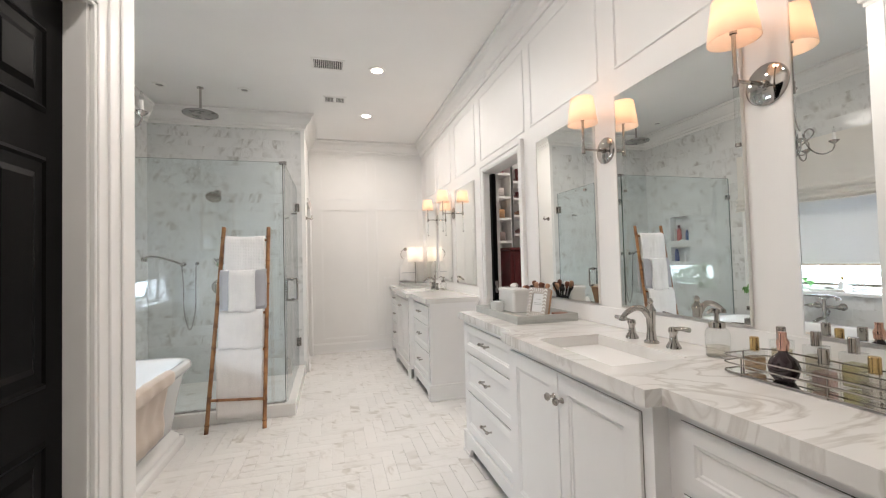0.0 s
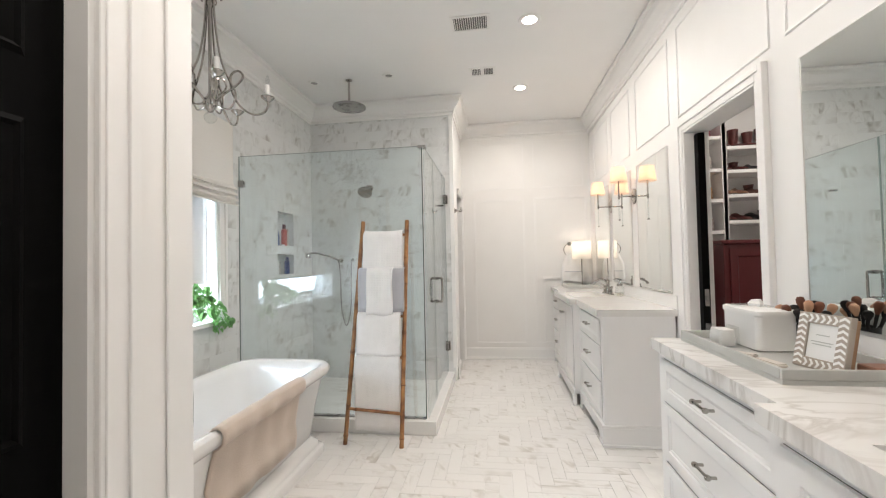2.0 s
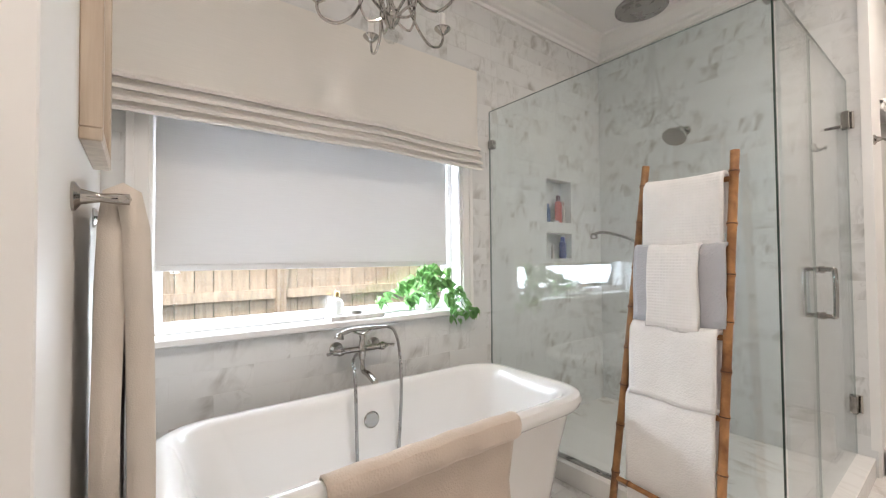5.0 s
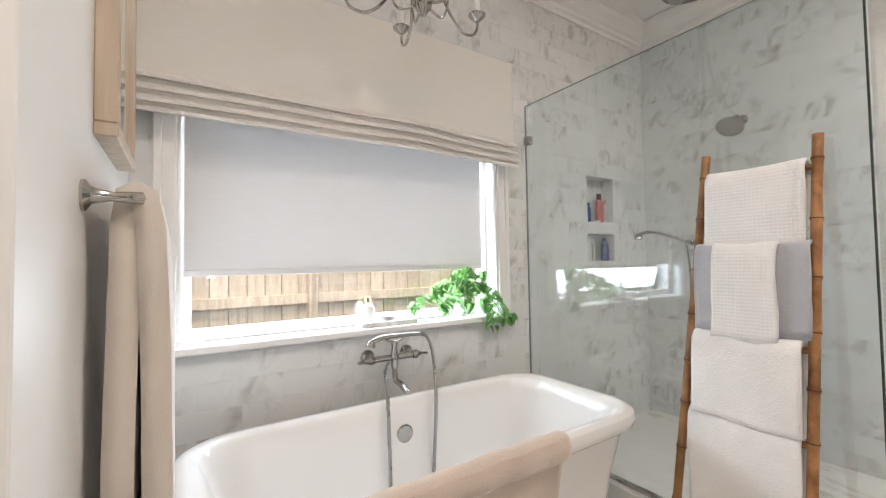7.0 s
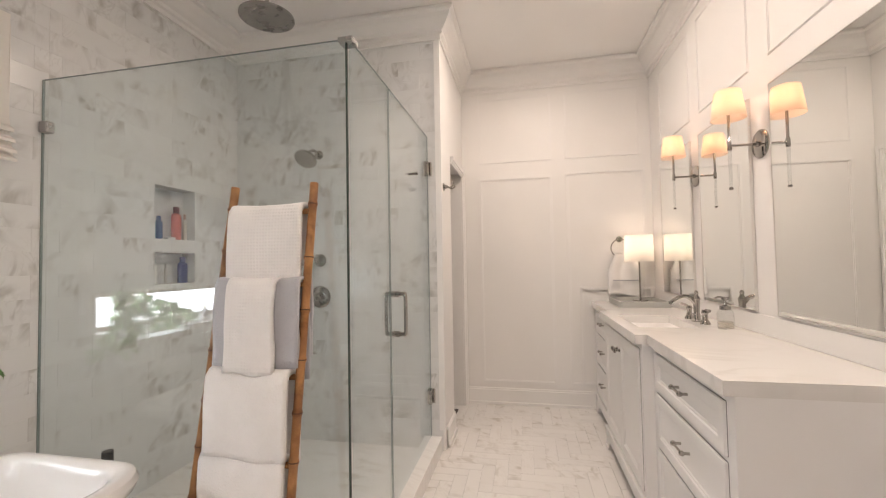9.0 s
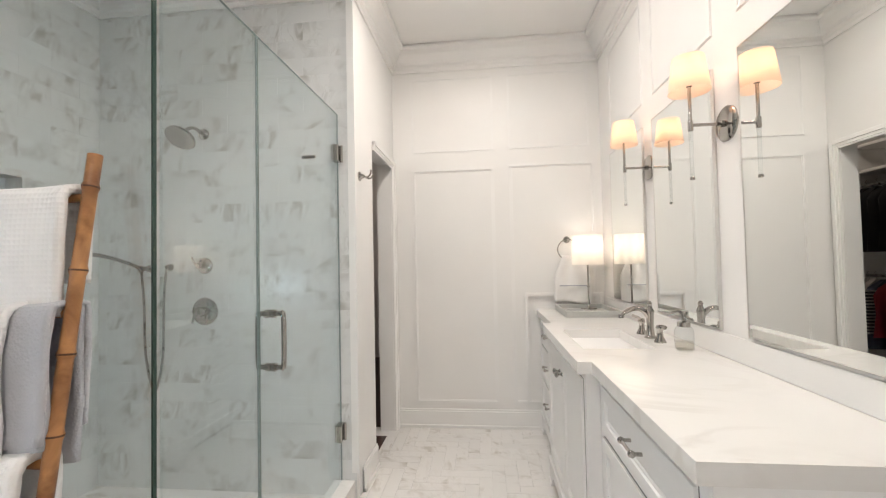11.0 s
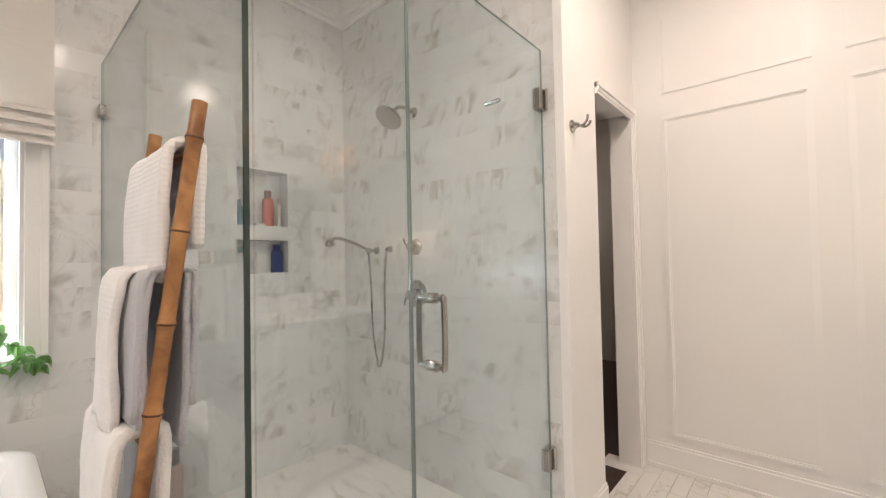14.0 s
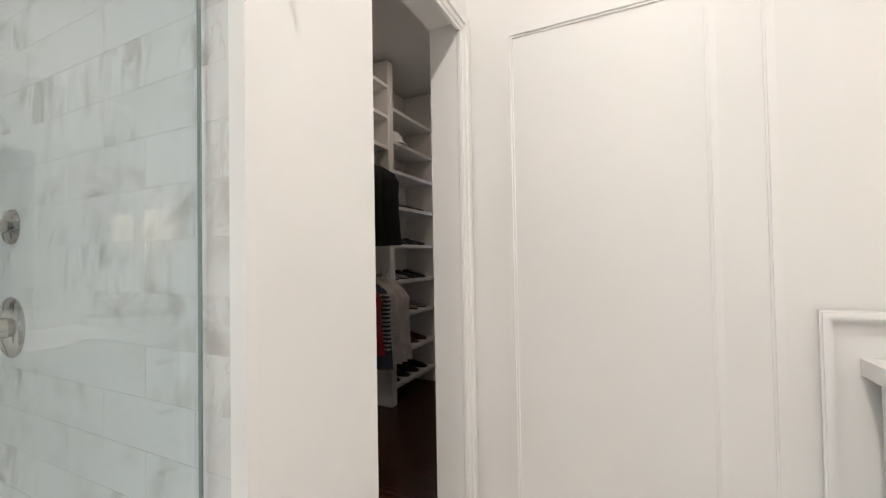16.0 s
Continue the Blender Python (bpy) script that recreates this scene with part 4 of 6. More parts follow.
def vanity(y0, y1, c0, c1, open_near, open_far, stone):
    v = thing("vanity", (2.1, (y0 + y1) / 2, 0), "white painted double-drawer vanity with a proud centre and bracket feet", "vanity")
    inv = v.matrix_world.inverted()
    F, C = 1.872, 1.822
    ob = [part("carcass", box(F, RIGHT - 0.016, y0 + 0.02, y1 - 0.02, 0.10, 0.855), CABINET, v), part("centre_carcass", box(C, F - 0.001, c0 + 0.012, c1 - 0.012, 0.10, 0.855), CABINET, v)]
    # near-black block paints the shade under the carcass, behind the plinth's cut-out
    ob.append(part("toe_recess", box(F + 0.06, RIGHT - 0.03, y0 + 0.05, y1 - 0.05, 0.0, 0.099), DARK, v, "near-black block painting the shade behind the plinth"))
    for a, b, x in ((y0 + 0.02, c0 + 0.011, F), (c0 + 0.012, c1 - 0.012, C), (c1 - 0.011, y1 - 0.02, F)):
        bracket_base(v, a, b, x - 0.012)
    for a, b in ((y0 + 0.055, c0 - 0.03), (c1 + 0.03, y1 - 0.055)):
        for z0, z1 in ((0.665, 0.825), (0.42, 0.645), (0.165, 0.40)):
            d = shaker("drawer", v, a, b, z0, z1, F, 0.04)
            bar_handle(d, (a + b) / 2, (z0 + z1) / 2 + 0.01, F - 0.006)
    m = (c0 + c1) / 2
    for a, b, k in ((c0 + 0.05, m - 0.002, m - 0.028), (m + 0.002, c1 - 0.05, m + 0.028)):
        d = shaker("door", v, a, b, 0.165, 0.825, C, 0.06)
        knob(d, k, 0.735, C - 0.0105)
    for on, y in ((open_near, y0), (open_far, y1)):
        if on:
            s = 1 if y == y1 else -1
            part("end_panel", box(F, RIGHT - 0.016, y - s * 0.0195, y - s * 0.004, 0.1401, 0.855), CABINET, v)
            part("end_base", box(F - 0.016, RIGHT - 0.016, y - s * 0.0195, y + s * 0.006, 0.0, 0.122, 0.002), CABINET, v)
            part("end_cap", box(F - 0.02, RIGHT - 0.016, y - s * 0.0195, y + s * 0.010, 0.1225, 0.14, 0.004), CABINET, v)
            part("end_shoe", box(F - 0.022, RIGHT - 0.016, y + s * 0.0065, y + s * 0.016, 0.0, 0.018, 0.003), CABINET, v)
    for o in v.children_recursive:
        if o.parent == v:
            o.matrix_parent_inverse = inv
    # worktop with the basin's cut-out
    s0, s1, sx0, sx1 = m - 0.235, m + 0.235, 1.865, 2.155
    zt, zb = 0.90, 0.8555
    top = bmesh.new()
    X0, X1, XC = 1.842, RIGHT - 0.001, 1.79
    for r in ((X0, X1, y0, c0 - 0.0), (X0, X1, c1, y1), (XC, sx0, c0, c1), (sx1, X1, c0, c1), (sx0, sx1, c0, s0), (sx0, sx1, s1, c1)):
        box(r[0], r[1], r[2], r[3], zb, zt, bm=top)
    bmesh.ops.remove_doubles(top, verts=top.verts, dist=0.0001)
    wt = tagged(part("worktop", top, stone), "white quartz worktop with grey-brown veins and a stepped front", "worktop")
    part("backsplash", box(RIGHT - 0.007, RIGHT - 0.001, y0, y1, zt + 0.0005, 0.99, 0.002), TRIM, wt, "white backsplash board")
    bs = [(0.147, 0.237, 0.03, 0.0), (0.147, 0.237, 0.035, -0.01), (0.140, 0.230, 0.04, -0.1), (0.12, 0.21, 0.05, -0.135), (0.03, 0.03, 0.02, -0.142)]
    basin = part("basin", loft([round_rect(a, b, c, z, 5) for a, b, c, z in bs], False, True), CERAMIC, None, "", True)
    basin.location = ((sx0 + sx1) / 2, m, zb - 0.001)
    tagged(basin, "white rectangular undermount basin in the worktop", "sink")
    part("drain", lathe([(0, 0.002), (0.022, 0.002), (0.024, 0.0), (0.0, -0.002)], (0, 0, -0.139), 20), CHROME, basin)
    fz = thing("faucet", (2.225, m, zt), "polished nickel widespread faucet with two lever handles", "faucet")
    part("body", lathe([(0, 0), (0.027, 0), (0.027, 0.006), (0.019, 0.014), (0.015, 0.05), (0.017, 0.11), (0.02, 0.125), (0.012, 0.14), (0.008, 0.15), (0.012, 0.158), (0.006, 0.17), (0, 0.172)]), CHROME, fz, smooth=True)
    part("spout", tube([(0, 0, 0.09), (-0.03, 0, 0.128), (-0.068, 0, 0.138), (-0.108, 0, 0.122), (-0.13, 0, 0.104)], lambda u: 0.013 - 0.004 * u, segments=12), CHROME, fz, smooth=True)
    part("nozzle", lathe([(0, 0), (0.013, 0), (0.012, 0.016), (0, 0.016)], (-0.13, 0, 0.094), 14), CHROME, fz, smooth=True)
    for s in (-1, 1):
        h = part("tap_base", lathe([(0, 0), (0.025, 0), (0.025, 0.006), (0.014, 0.025), (0.012, 0.05), (0.017, 0.062), (0.013, 0.075), (0, 0.078)], (0, s * 0.105, 0)), CHROME, fz, smooth=True)
        part("lever", tube([(0.0, s * 0.10, 0.068), (-0.006, s * 0.14, 0.076), (-0.012, s * 0.185, 0.078)], lambda u: 0.006 + 0.003 * u, segments=10), CHROME, h, smooth=True)
    # basin cut-out's corner of soap
    so = thing("soap_dispenser", (2.26, m - 0.25, zt), "clear glass soap dispenser with a nickel pump", "soap dispenser")
    jar = part("jar", lathe([(0, 0), (0.034, 0), (0.036, 0.006), (0.036, 0.075), (0.03, 0.09), (0.02, 0.095)], segments=20), CLEAR, so, smooth=True)
    part("soap", lathe([(0, 0.004), (0.033, 0.004), (0.033, 0.034), (0, 0.034)], segments=20), glass_like("liquid_soap", (0.93, 0.91, 0.86)), jar)
    part("pump", lathe([(0, 0.094), (0.024, 0.094), (0.024, 0.112), (0.008, 0.116), (0.007, 0.14), (0.016, 0.142), (0.016, 0.155), (0, 0.157)], segments=16), CHROME, so, smooth=True)
    part("nozzle", tube([(0, 0, 0.15), (-0.03, -0.01, 0.156), (-0.055, -0.018, 0.148)], 0.005, segments=8), CHROME, so, smooth=True)
    return v


vanity(0.78, 3.265, 1.565, 2.465, True, True, COUNTER)
vanity(4.225, END - 0.002, 4.96, 5.88, True, False, COUNTER_PALE)

# ---- mirrors and sconces ----
SILVER = surface("silver_edge", (0.75, 0.74, 0.72), 0.3, metal=1.0, vary=0.03, grain=0)
for a, b in ((0.98, 1.56), (1.709, 2.316), (2.48, 3.075), (4.29, 4.888), (5.055, 5.61), (5.745, 6.32)):
    mi = thing("wall_mirror", (RIGHT, (a + b) / 2, 1.5), "tall frameless mirror with a thin silver edge", "mirror", "mirrors over the vanities")
    h = (b - a) / 2
    part("glass", box(-0.012, -0.0095, -h + 0.003, h - 0.003, -0.497, 0.487), MIRROR, mi)
    fr = bmesh.new()
    for r in ((-h, h, 0.4875, 0.491), (-h, h, -0.501, -0.4975), (-h, -h + 0.0028, -0.4975, 0.4875), (h - 0.0028, h, -0.4975, 0.4875)):
        box(-0.014, -0.001, r[0], r[1], r[2], r[3], bm=fr)
    part("edge", fr, SILVER, mi)


def sconce():
    s = thing("wall_sconce", (RIGHT, 0, 1.756), "polished nickel wall sconce with a lit tapered cloth shade", "wall sconce", "sconces between the mirrors")
    out = -0.128
    part("wall_plate", lathe([(0, 0), (0.064, 0), (0.064, 0.006), (0.056, 0.012), (0, 0.013)], segments=32, turn=pose(0, 0, 0, 0, -90, 0)), CHROME, s, smooth=True)
    part("arm", tube([(-0.01, 0, 0), (out, 0, 0.0)], 0.006, steps=0, segments=10), CHROME, s, smooth=True)
    part("boss", lathe([(0, 0), (0.012, 0.002), (0.012, 0.014), (0, 0.018)], (-0.012, 0, 0), 16, turn=pose(0, 0, 0, 0, -90, 0)), CHROME, s, smooth=True)
    part("rod", lathe([(0, -0.022), (0.009, -0.02), (0.009, 0.016), (0.006, 0.02), (0.006, 0.15), (0.010, 0.142), (0.010, 0.152), (0, 0.152)], (out, 0, 0), 14), CHROME, s, smooth=True)
    g = part("glass_rod", lathe([(0, -0.19), (0.007, -0.19), (0.007, -0.022), (0, -0.022)], (out, 0, 0), 12), CLEAR, s, "clear glass rod", True)
    part("finial", lathe([(0, -0.202), (0.009, -0.2), (0.008, -0.19), (0, -0.19)], (out, 0, 0), 12), CHROME, g, smooth=True)
    part("shade", lathe([(0.070, 0.122), (0.053, 0.248), (0.0515, 0.248), (0.0685, 0.122), (0.070, 0.122)], (out, 0, 0), 32), SHADE_WARM, s, "warm white cloth shade", True)
    part("bulb", lathe([(0, 0.152), (0.011, 0.157), (0.016, 0.18), (0.012, 0.2), (0, 0.21)], (out, 0, 0), 14), BULB, s, "glowing bulb", True)
    return s


sc = sconce()
for i, y in enumerate((2.40, 1.634, 4.978, 5.683)):
    if i:
        copy_thing(sc, pose(RIGHT, y, 1.756))
    lamp("sconce_light", "POINT", pose(RIGHT - 0.128, y, 1.945), 0.68, WARM, radius=0.03)
sc.matrix_world = pose(RIGHT, 2.40, 1.756)

# ---- ceiling fittings ----
# the last two fittings, lens and lamp, are invented to brighten the tub side
for i, (x, y) in enumerate(CANS_AND_FILL):
    c = thing("downlight", (x, y, CEIL_Z), "lit recessed ceiling downlight with a white trim, last two added as fill", "downlight", "ceiling downlights")
    part("trim_ring", lathe([(0.052, 0.0), (0.052, -0.004), (0.075, -0.006), (0.08, 0.0)], segments=32), TRIM, c, smooth=True)
    part("lens", lathe([(0, -0.0025), (0.0515, -0.0025)], segments=32), CAN_GLOW, c, "glowing lens")
    lamp("downlight_light", "AREA", pose(x, y, CEIL_Z - 0.012), 14.8, CAN, disk=0.12, spread=175)
for x, y in ((-0.48, 5.0), (0.25, 4.97)):
    c = thing("shower_downlight", (x, y, CEIL_Z), "small unlit round downlight over the shower", "downlight")
    part("trim_ring", lathe([(0.03, -0.001), (0.035, -0.008), (0.055, -0.007), (0.06, 0.0)], segments=28), TRIM, c, smooth=True)
    part("lens", lathe([(0, -0.003), (0.03, -0.003)], segments=28), STEEL, c)


def vent(x, y, w, d, slats, label, two):
    v = thing("ceiling_vent", (x, y, CEIL_Z), label, "ceiling vent")
    fb = bmesh.new()
    for r in ((-w, w, -d, -d + 0.022), (-w, w, d - 0.022, d), (-w, -w + 0.022, -d + 0.022, d - 0.022), (w - 0.022, w, -d + 0.022, d - 0.022)):
        box(r[0], r[1], r[2], r[3], -0.008, 0, bm=fb, bevel=0.002)
    if two:
        box(-0.012, 0.012, -d + 0.022, d - 0.022, -0.008, 0, bm=fb)
    part("frame", fb, TRIM, v)
    part("backing", box(-w + 0.022, w - 0.022, -d + 0.022, d - 0.022, -0.0015, -0.0005), surface("vent_shadow", (0.16, 0.16, 0.155), 0.8), v)
    for i in range(slats):
        p = -w + 0.03 + (2 * w - 0.06) * i / (slats - 1)
        part("slat", box(p - 0.002, p + 0.002, -d + 0.022, d - 0.022, -0.007, -0.002), TRIM, v)


vent(1.04, 4.27, 0.14, 0.10, 15, "white slatted ceiling air vent", False)
vent(1.10, 5.04, 0.115, 0.085, 13, "white two-panel ceiling exhaust grille", True)

# ---- chandelier ----
ch = thing("chandelier", (-0.26, 3.30, CEIL_Z), "polished nickel chandelier with five looping candle arms, unlit", "chandelier")
part("canopy", lathe([(0, 0), (0.06, 0), (0.06, -0.008), (0.03, -0.02), (0.008, -0.03), (0, -0.03)]), CHROME, ch, smooth=True)
cb = bmesh.new()
for i in range(9):
    z = -0.035 - 0.026 * i
    a = radians(90 * (i % 2))
    tube([(0.008 * math.cos(a) * math.cos(q), 0.008 * math.sin(a) * math.cos(q), z - 0.014 + 0.017 * math.sin(q)) for q in (2 * math.pi * k / 10 for k in range(11))], 0.0022, bm=cb, segments=5, steps=0)
part("chain", cb, CHROME, ch)
part("column", lathe([(0, -0.27), (0.01, -0.275), (0.022, -0.30), (0.012, -0.32), (0.018, -0.34), (0.01, -0.37), (0.008, -0.6), (0.008, -0.80), (0.014, -0.82), (0.03, -0.84), (0.036, -0.86), (0.03, -0.88), (0.018, -0.895), (0.012, -0.905), (0, -0.905)]), CHROME, ch, smooth=True)
part("ball", lathe([(0, -0.905)] + [(0.03 * math.sin(a), -0.935 + 0.03 * math.cos(a)) for a in (math.pi * k / 10 for k in range(1, 10))] + [(0, -0.965)]), CLEAR, ch, "clear glass ball", True)
for k in range(5):
    a = radians(25 + 72 * k)
    c, s = math.cos(a), math.sin(a)

    def pt(r, z, w=0.0):
        return (r * c - w * s, r * s + w * c, z)
    arm = part("arm", tube([pt(0.02, -0.86), pt(0.07, -0.80), pt(0.13, -0.745), pt(0.155, -0.70), pt(0.13, -0.67, 0.01), pt(0.095, -0.70, 0.012), pt(0.10, -0.78, 0.01), pt(0.14, -0.86), pt(0.2, -0.90), pt(0.255, -0.885), pt(0.275, -0.85), pt(0.275, -0.82)], 0.0058, segments=8, steps=6), CHROME, ch, smooth=True)
    part("stem", tube([pt(0.018, -0.30), pt(0.026, -0.45), pt(0.05, -0.62), pt(0.085, -0.72), pt(0.12, -0.80), pt(0.09, -0.88), pt(0.03, -0.87)], 0.005, segments=8), CHROME, ch, smooth=True)
    part("curl", tube([pt(0.02, -0.30), pt(0.045, -0.275), pt(0.062, -0.295), pt(0.05, -0.312)], 0.004, segments=7), CHROME, ch, smooth=True)
    part("cup", lathe([(0, -0.83), (0.012, -0.825), (0.034, -0.805), (0.036, -0.80), (0.012, -0.805), (0.013, -0.79), (0, -0.79)], pt(0.275, 0)), CHROME, arm, smooth=True)
    part("candle", lathe([(0, -0.795), (0.012, -0.795), (0.012, -0.735), (0, -0.735)], pt(0.275, 0), 14), CANDLE, arm, "white candle sleeve", True)
    part("flame_bulb", lathe([(0, -0.735), (0.008, -0.73), (0.011, -0.71), (0.005, -0.685), (0, -0.675)], pt(0.275, 0), 12), CLEAR, arm, "clear candle bulb", True)

# ---- bamboo towel ladder ----
ld = thing("towel_ladder", (0.33, 4.16, 0), "scorched bamboo towel ladder leaning on the shower glass", "ladder")
RAILS = (((-0.208, -0.05, 0.0), (-0.115, 0.133, 1.55)), ((0.195, -0.07, 0.0), (0.215, 0.133, 1.55)))


def bamboo(name, p, q, r, step, seed):
    p, q, g = Vector(p), Vector(q), random.Random(seed)
    L = (q - p).length
    knots, u = [], 0.06
    while u < L - 0.05:
        knots.append(u)
        u += step * g.uniform(0.8, 1.25)
    prof = [(0, 0), (r, 0)]
    for k in knots:
        prof += [(r * 0.97, k - 0.012), (r * 1.14, k - 0.003), (r * 1.14, k + 0.003), (r * 0.97, k + 0.012)]
    prof += [(r, L), (r * 0.6, L), (0, L - 0.004)]
    turn = (q - p).to_track_quat("Z", "Y").to_matrix().to_4x4()
    o = part(name, lathe(prof, p, 12, turn=turn), BAMBOO, ld, smooth=True)
    nb = bmesh.new()
    for k in knots:
        lathe([(r * 1.145, k - 0.0022), (r * 1.17, k), (r * 1.145, k + 0.0022)], p, 12, nb, turn=turn)
    tagged(part("node_ring", nb, BAMBOO_NODE, o, "dark bamboo node rings"), kind="stuff")


for i, (p, q) in enumerate(RAILS):
    bamboo("rail", p, q, 0.0155, 0.17, i)
RUNGS = (0.235, 0.585, 0.865, 1.18, 1.445)


def rail_at(i, z):
    p, q = (Vector(v) for v in RAILS[i])
    return p + (q - p) * (z / 1.55)


for i, z in enumerate(RUNGS):
    bamboo("rung", rail_at(0, z), rail_at(1, z + (-0.02 if i == 0 else 0)), 0.0105, 0.14, 10 + i)


def hung(name, z, w0, w1, front, back, mat, label, seed, thick=0.016, puff=0.02, lean=1.0):
    """A folded towel over a rung: front and back falls with soft waves, w0 and w1 along the rung from 0 to 1."""
    a, b = rail_at(0, z), rail_at(1, z)
    p, q = a.lerp(b, w0), a.lerp(b, w1)
    slope = lean * 0.10 / 1.55
    sec = []
    n = 12
    for k in range(n + 1):
        u = 1 - k / n
        sec.append((-puff - thick * 0.5 - 0.004 * math.sin(u * 5), -front * u))
    for k in range(1, 6):
        ang = math.pi * (1 - k / 6)
        sec.append((math.cos(ang) * puff * 1.1, 0.012 + math.sin(ang) * 0.012))
    for k in range(n + 1):
        sec.append((puff, -back * k / n))
    bm = bmesh.new()
    rows, m = [], 26
    for i in range(m + 1):
        u = i / m
        c = p.lerp(q, u)
        row = []
        for j, (oy, oz) in enumerate(sec):
            wv = 0.006 * noise.noise((u * 3 + seed, oz * 4, j > n)) + 0.0025 * noise.noise((u * 14, oz * 15, seed))
            edge = 0.006 * noise.noise((oz * 7, seed, u > 0.5)) * (1 if abs(u - 0.5) > 0.4 else 0)
            sag = 0.006 * math.sin(u * math.pi) * (1 if abs(oz) < 0.05 else 0.4)
            row.append(bm.verts.new((c.x + edge - 0.012 * oz * (u - 0.5), c.y + oy + oz * slope * (1.0 if j <= n else 0.5) + wv, c.z + oz - sag + 0.01 * noise.noise((u * 2.2, seed, 5)) * (abs(oz) > 0.9 * (front if j <= n else back)))))
        rows.append(row)
    for r0, r1 in zip(rows, rows[1:]):
        for j in range(len(sec) - 1):
            bm.faces.new((r0[j], r0[j + 1], r1[j + 1], r1[j]))
    o = part(name, bm, mat, None, "", True)
    o.location = (0.33, 4.16, 0)
    md = o.modifiers.new("thick", "SOLIDIFY")
    md.thickness, md.offset = thick, 0
    return tagged(o, label, "towel", "towels on the ladder")


hung("towel", 1.445, 0.07, 0.93, 0.27, 0.20, WAFFLE, "thick white waffle towel folded over the ladder's top rung", 1, 0.020, 0.026)
hung("towel", 1.18, 0.02, 0.98, 0.285, 0.34, TOWEL_GREY, "pale grey towel hung over a ladder rung under a white one", 2, 0.014, 0.030)
hung("towel", 1.18, 0.06, 0.99, 0.27, 0.26, TOWEL_GREY, "folded inner half of a grey towel", 6, 0.012, 0.042)
hung("hand_towel", 1.18, 0.22, 0.76, 0.30, 0.16, WAFFLE, "narrow white towel laid over the grey one", 3, 0.016, 0.058)
hung("towel", 0.865, 0.08, 0.94, 0.262, 0.30, TOWEL, "white towel folded over a ladder rung", 4, 0.022, 0.034)
hung("towel", 0.585, 0.07, 0.94, 0.50, 0.3, TOWEL, "long white towel folded over the ladder's lowest towel rung", 5, 0.014, 0.018, 0.0)

# ---- tub alcove's short wall ----
tb = thing("towel_bar", (-0.01, NOOK_Y, 1.29), "polished nickel towel bar on the alcove wall", "towel bar")
for x in (0, -0.5):
    part("post", lathe([(0, 0), (0.03, 0), (0.03, 0.005), (0.016, 0.014), (0.009, 0.045), (0.012, 0.07), (0.012, 0.092), (0, 0.096)], (x, 0, 0), 20, turn=pose(0, 0, 0, -90, 0, 0)), CHROME, tb, smooth=True)
part("bar", tube([(0.012, 0.08, 0), (-0.512, 0.08, 0)], 0.008, steps=0, segments=10), CHROME, tb, smooth=True)
bm = bmesh.new()
sec = [(-0.026, -0.78), (-0.026, -0.5), (-0.022, -0.2), (-0.018, -0.05), (-0.012, 0.006), (0, 0.014), (0.012, 0.006), (0.022, -0.06), (0.032, -0.3), (0.036, -0.6), (0.036, -0.86)]
rows = []
for i in range(25):
    u = i / 24
    rows.append([bm.verts.new((-0.03 - 0.44 * u, NOOK_Y + 0.08 + oy + 0.008 * noise.noise((u * 6, oz * 3, 2)), 1.29 + oz)) for oy, oz in sec])
for a, b in zip(rows, rows[1:]):
    for j in range(len(sec) - 1):
        bm.faces.new((a[j], a[j + 1], b[j + 1], b[j]))
o = part("bath_towel", bm, TOWEL_SAND, None, "", True)
md = o.modifiers.new("thick", "SOLIDIFY")
md.thickness, md.offset = 0.05, 0
tagged(o, "sand-coloured bath towel folded over the towel bar", "towel")
pm = thing("wall_picture", (-0.30, NOOK_Y, 1.78), "framed mirror-glazed picture with a pale wooden edge", "picture frame")
fb = bmesh.new()
for r in ((-0.19, 0.19, -0.35, -0.32), (-0.19, 0.19, 0.32, 0.35), (-0.19, -0.16, -0.32, 0.32), (0.16, 0.19, -0.32, 0.32)):
    box(r[0], r[1], 0, 0.042, r[2], r[3], bm=fb, bevel=0.003)
part("frame", fb, wood("pale_wood", (0.52, 0.41, 0.31), (0.68, 0.56, 0.44), 0.4), pm)
part("glazing", box(-0.16, 0.16, 0.01, 0.03, -0.32, 0.32), MIRROR, pm)

# ---- robe hook ----
hk = thing("robe_hook", (HOOK, 5.68, 1.775), "polished nickel double robe hook on the white wall", "robe hook")
part("rosette", lathe([(0, 0), (0.028, 0), (0.028, 0.005), (0.016, 0.012), (0.01, 0.03), (0, 0.03)], segments=20, turn=pose(0, 0, 0, 0, 90, 0)), CHROME, hk, smooth=True)
part("hook", tube([(0.02, 0, 0), (0.045, 0, -0.005), (0.065, 0, 0.01), (0.07, 0, 0.035)], 0.0055), CHROME, hk, smooth=True)
part("prong", tube([(0.03, 0, 0), (0.055, 0, -0.014), (0.075, 0, -0.006), (0.08, 0, 0.006)], 0.006), CHROME, hk, smooth=True)

# ---- far vanity's corner: tray, lamp, ring and towel ----
tl = thing("table_lamp", (2.19, 6.41, 0.92), "slim nickel table lamp with a lit white drum shade", "table lamp")
part("base", lathe([(0, 0), (0.055, 0), (0.055, 0.008), (0.012, 0.016), (0.006, 0.03), (0, 0.03)]), CHROME, tl, smooth=True)
part("stem", lathe([(0, 0.02), (0.006, 0.02), (0.006, 0.15), (0.010, 0.155), (0.006, 0.165), (0.006, 0.38), (0, 0.38)], segments=14), CHROME, tl, smooth=True)
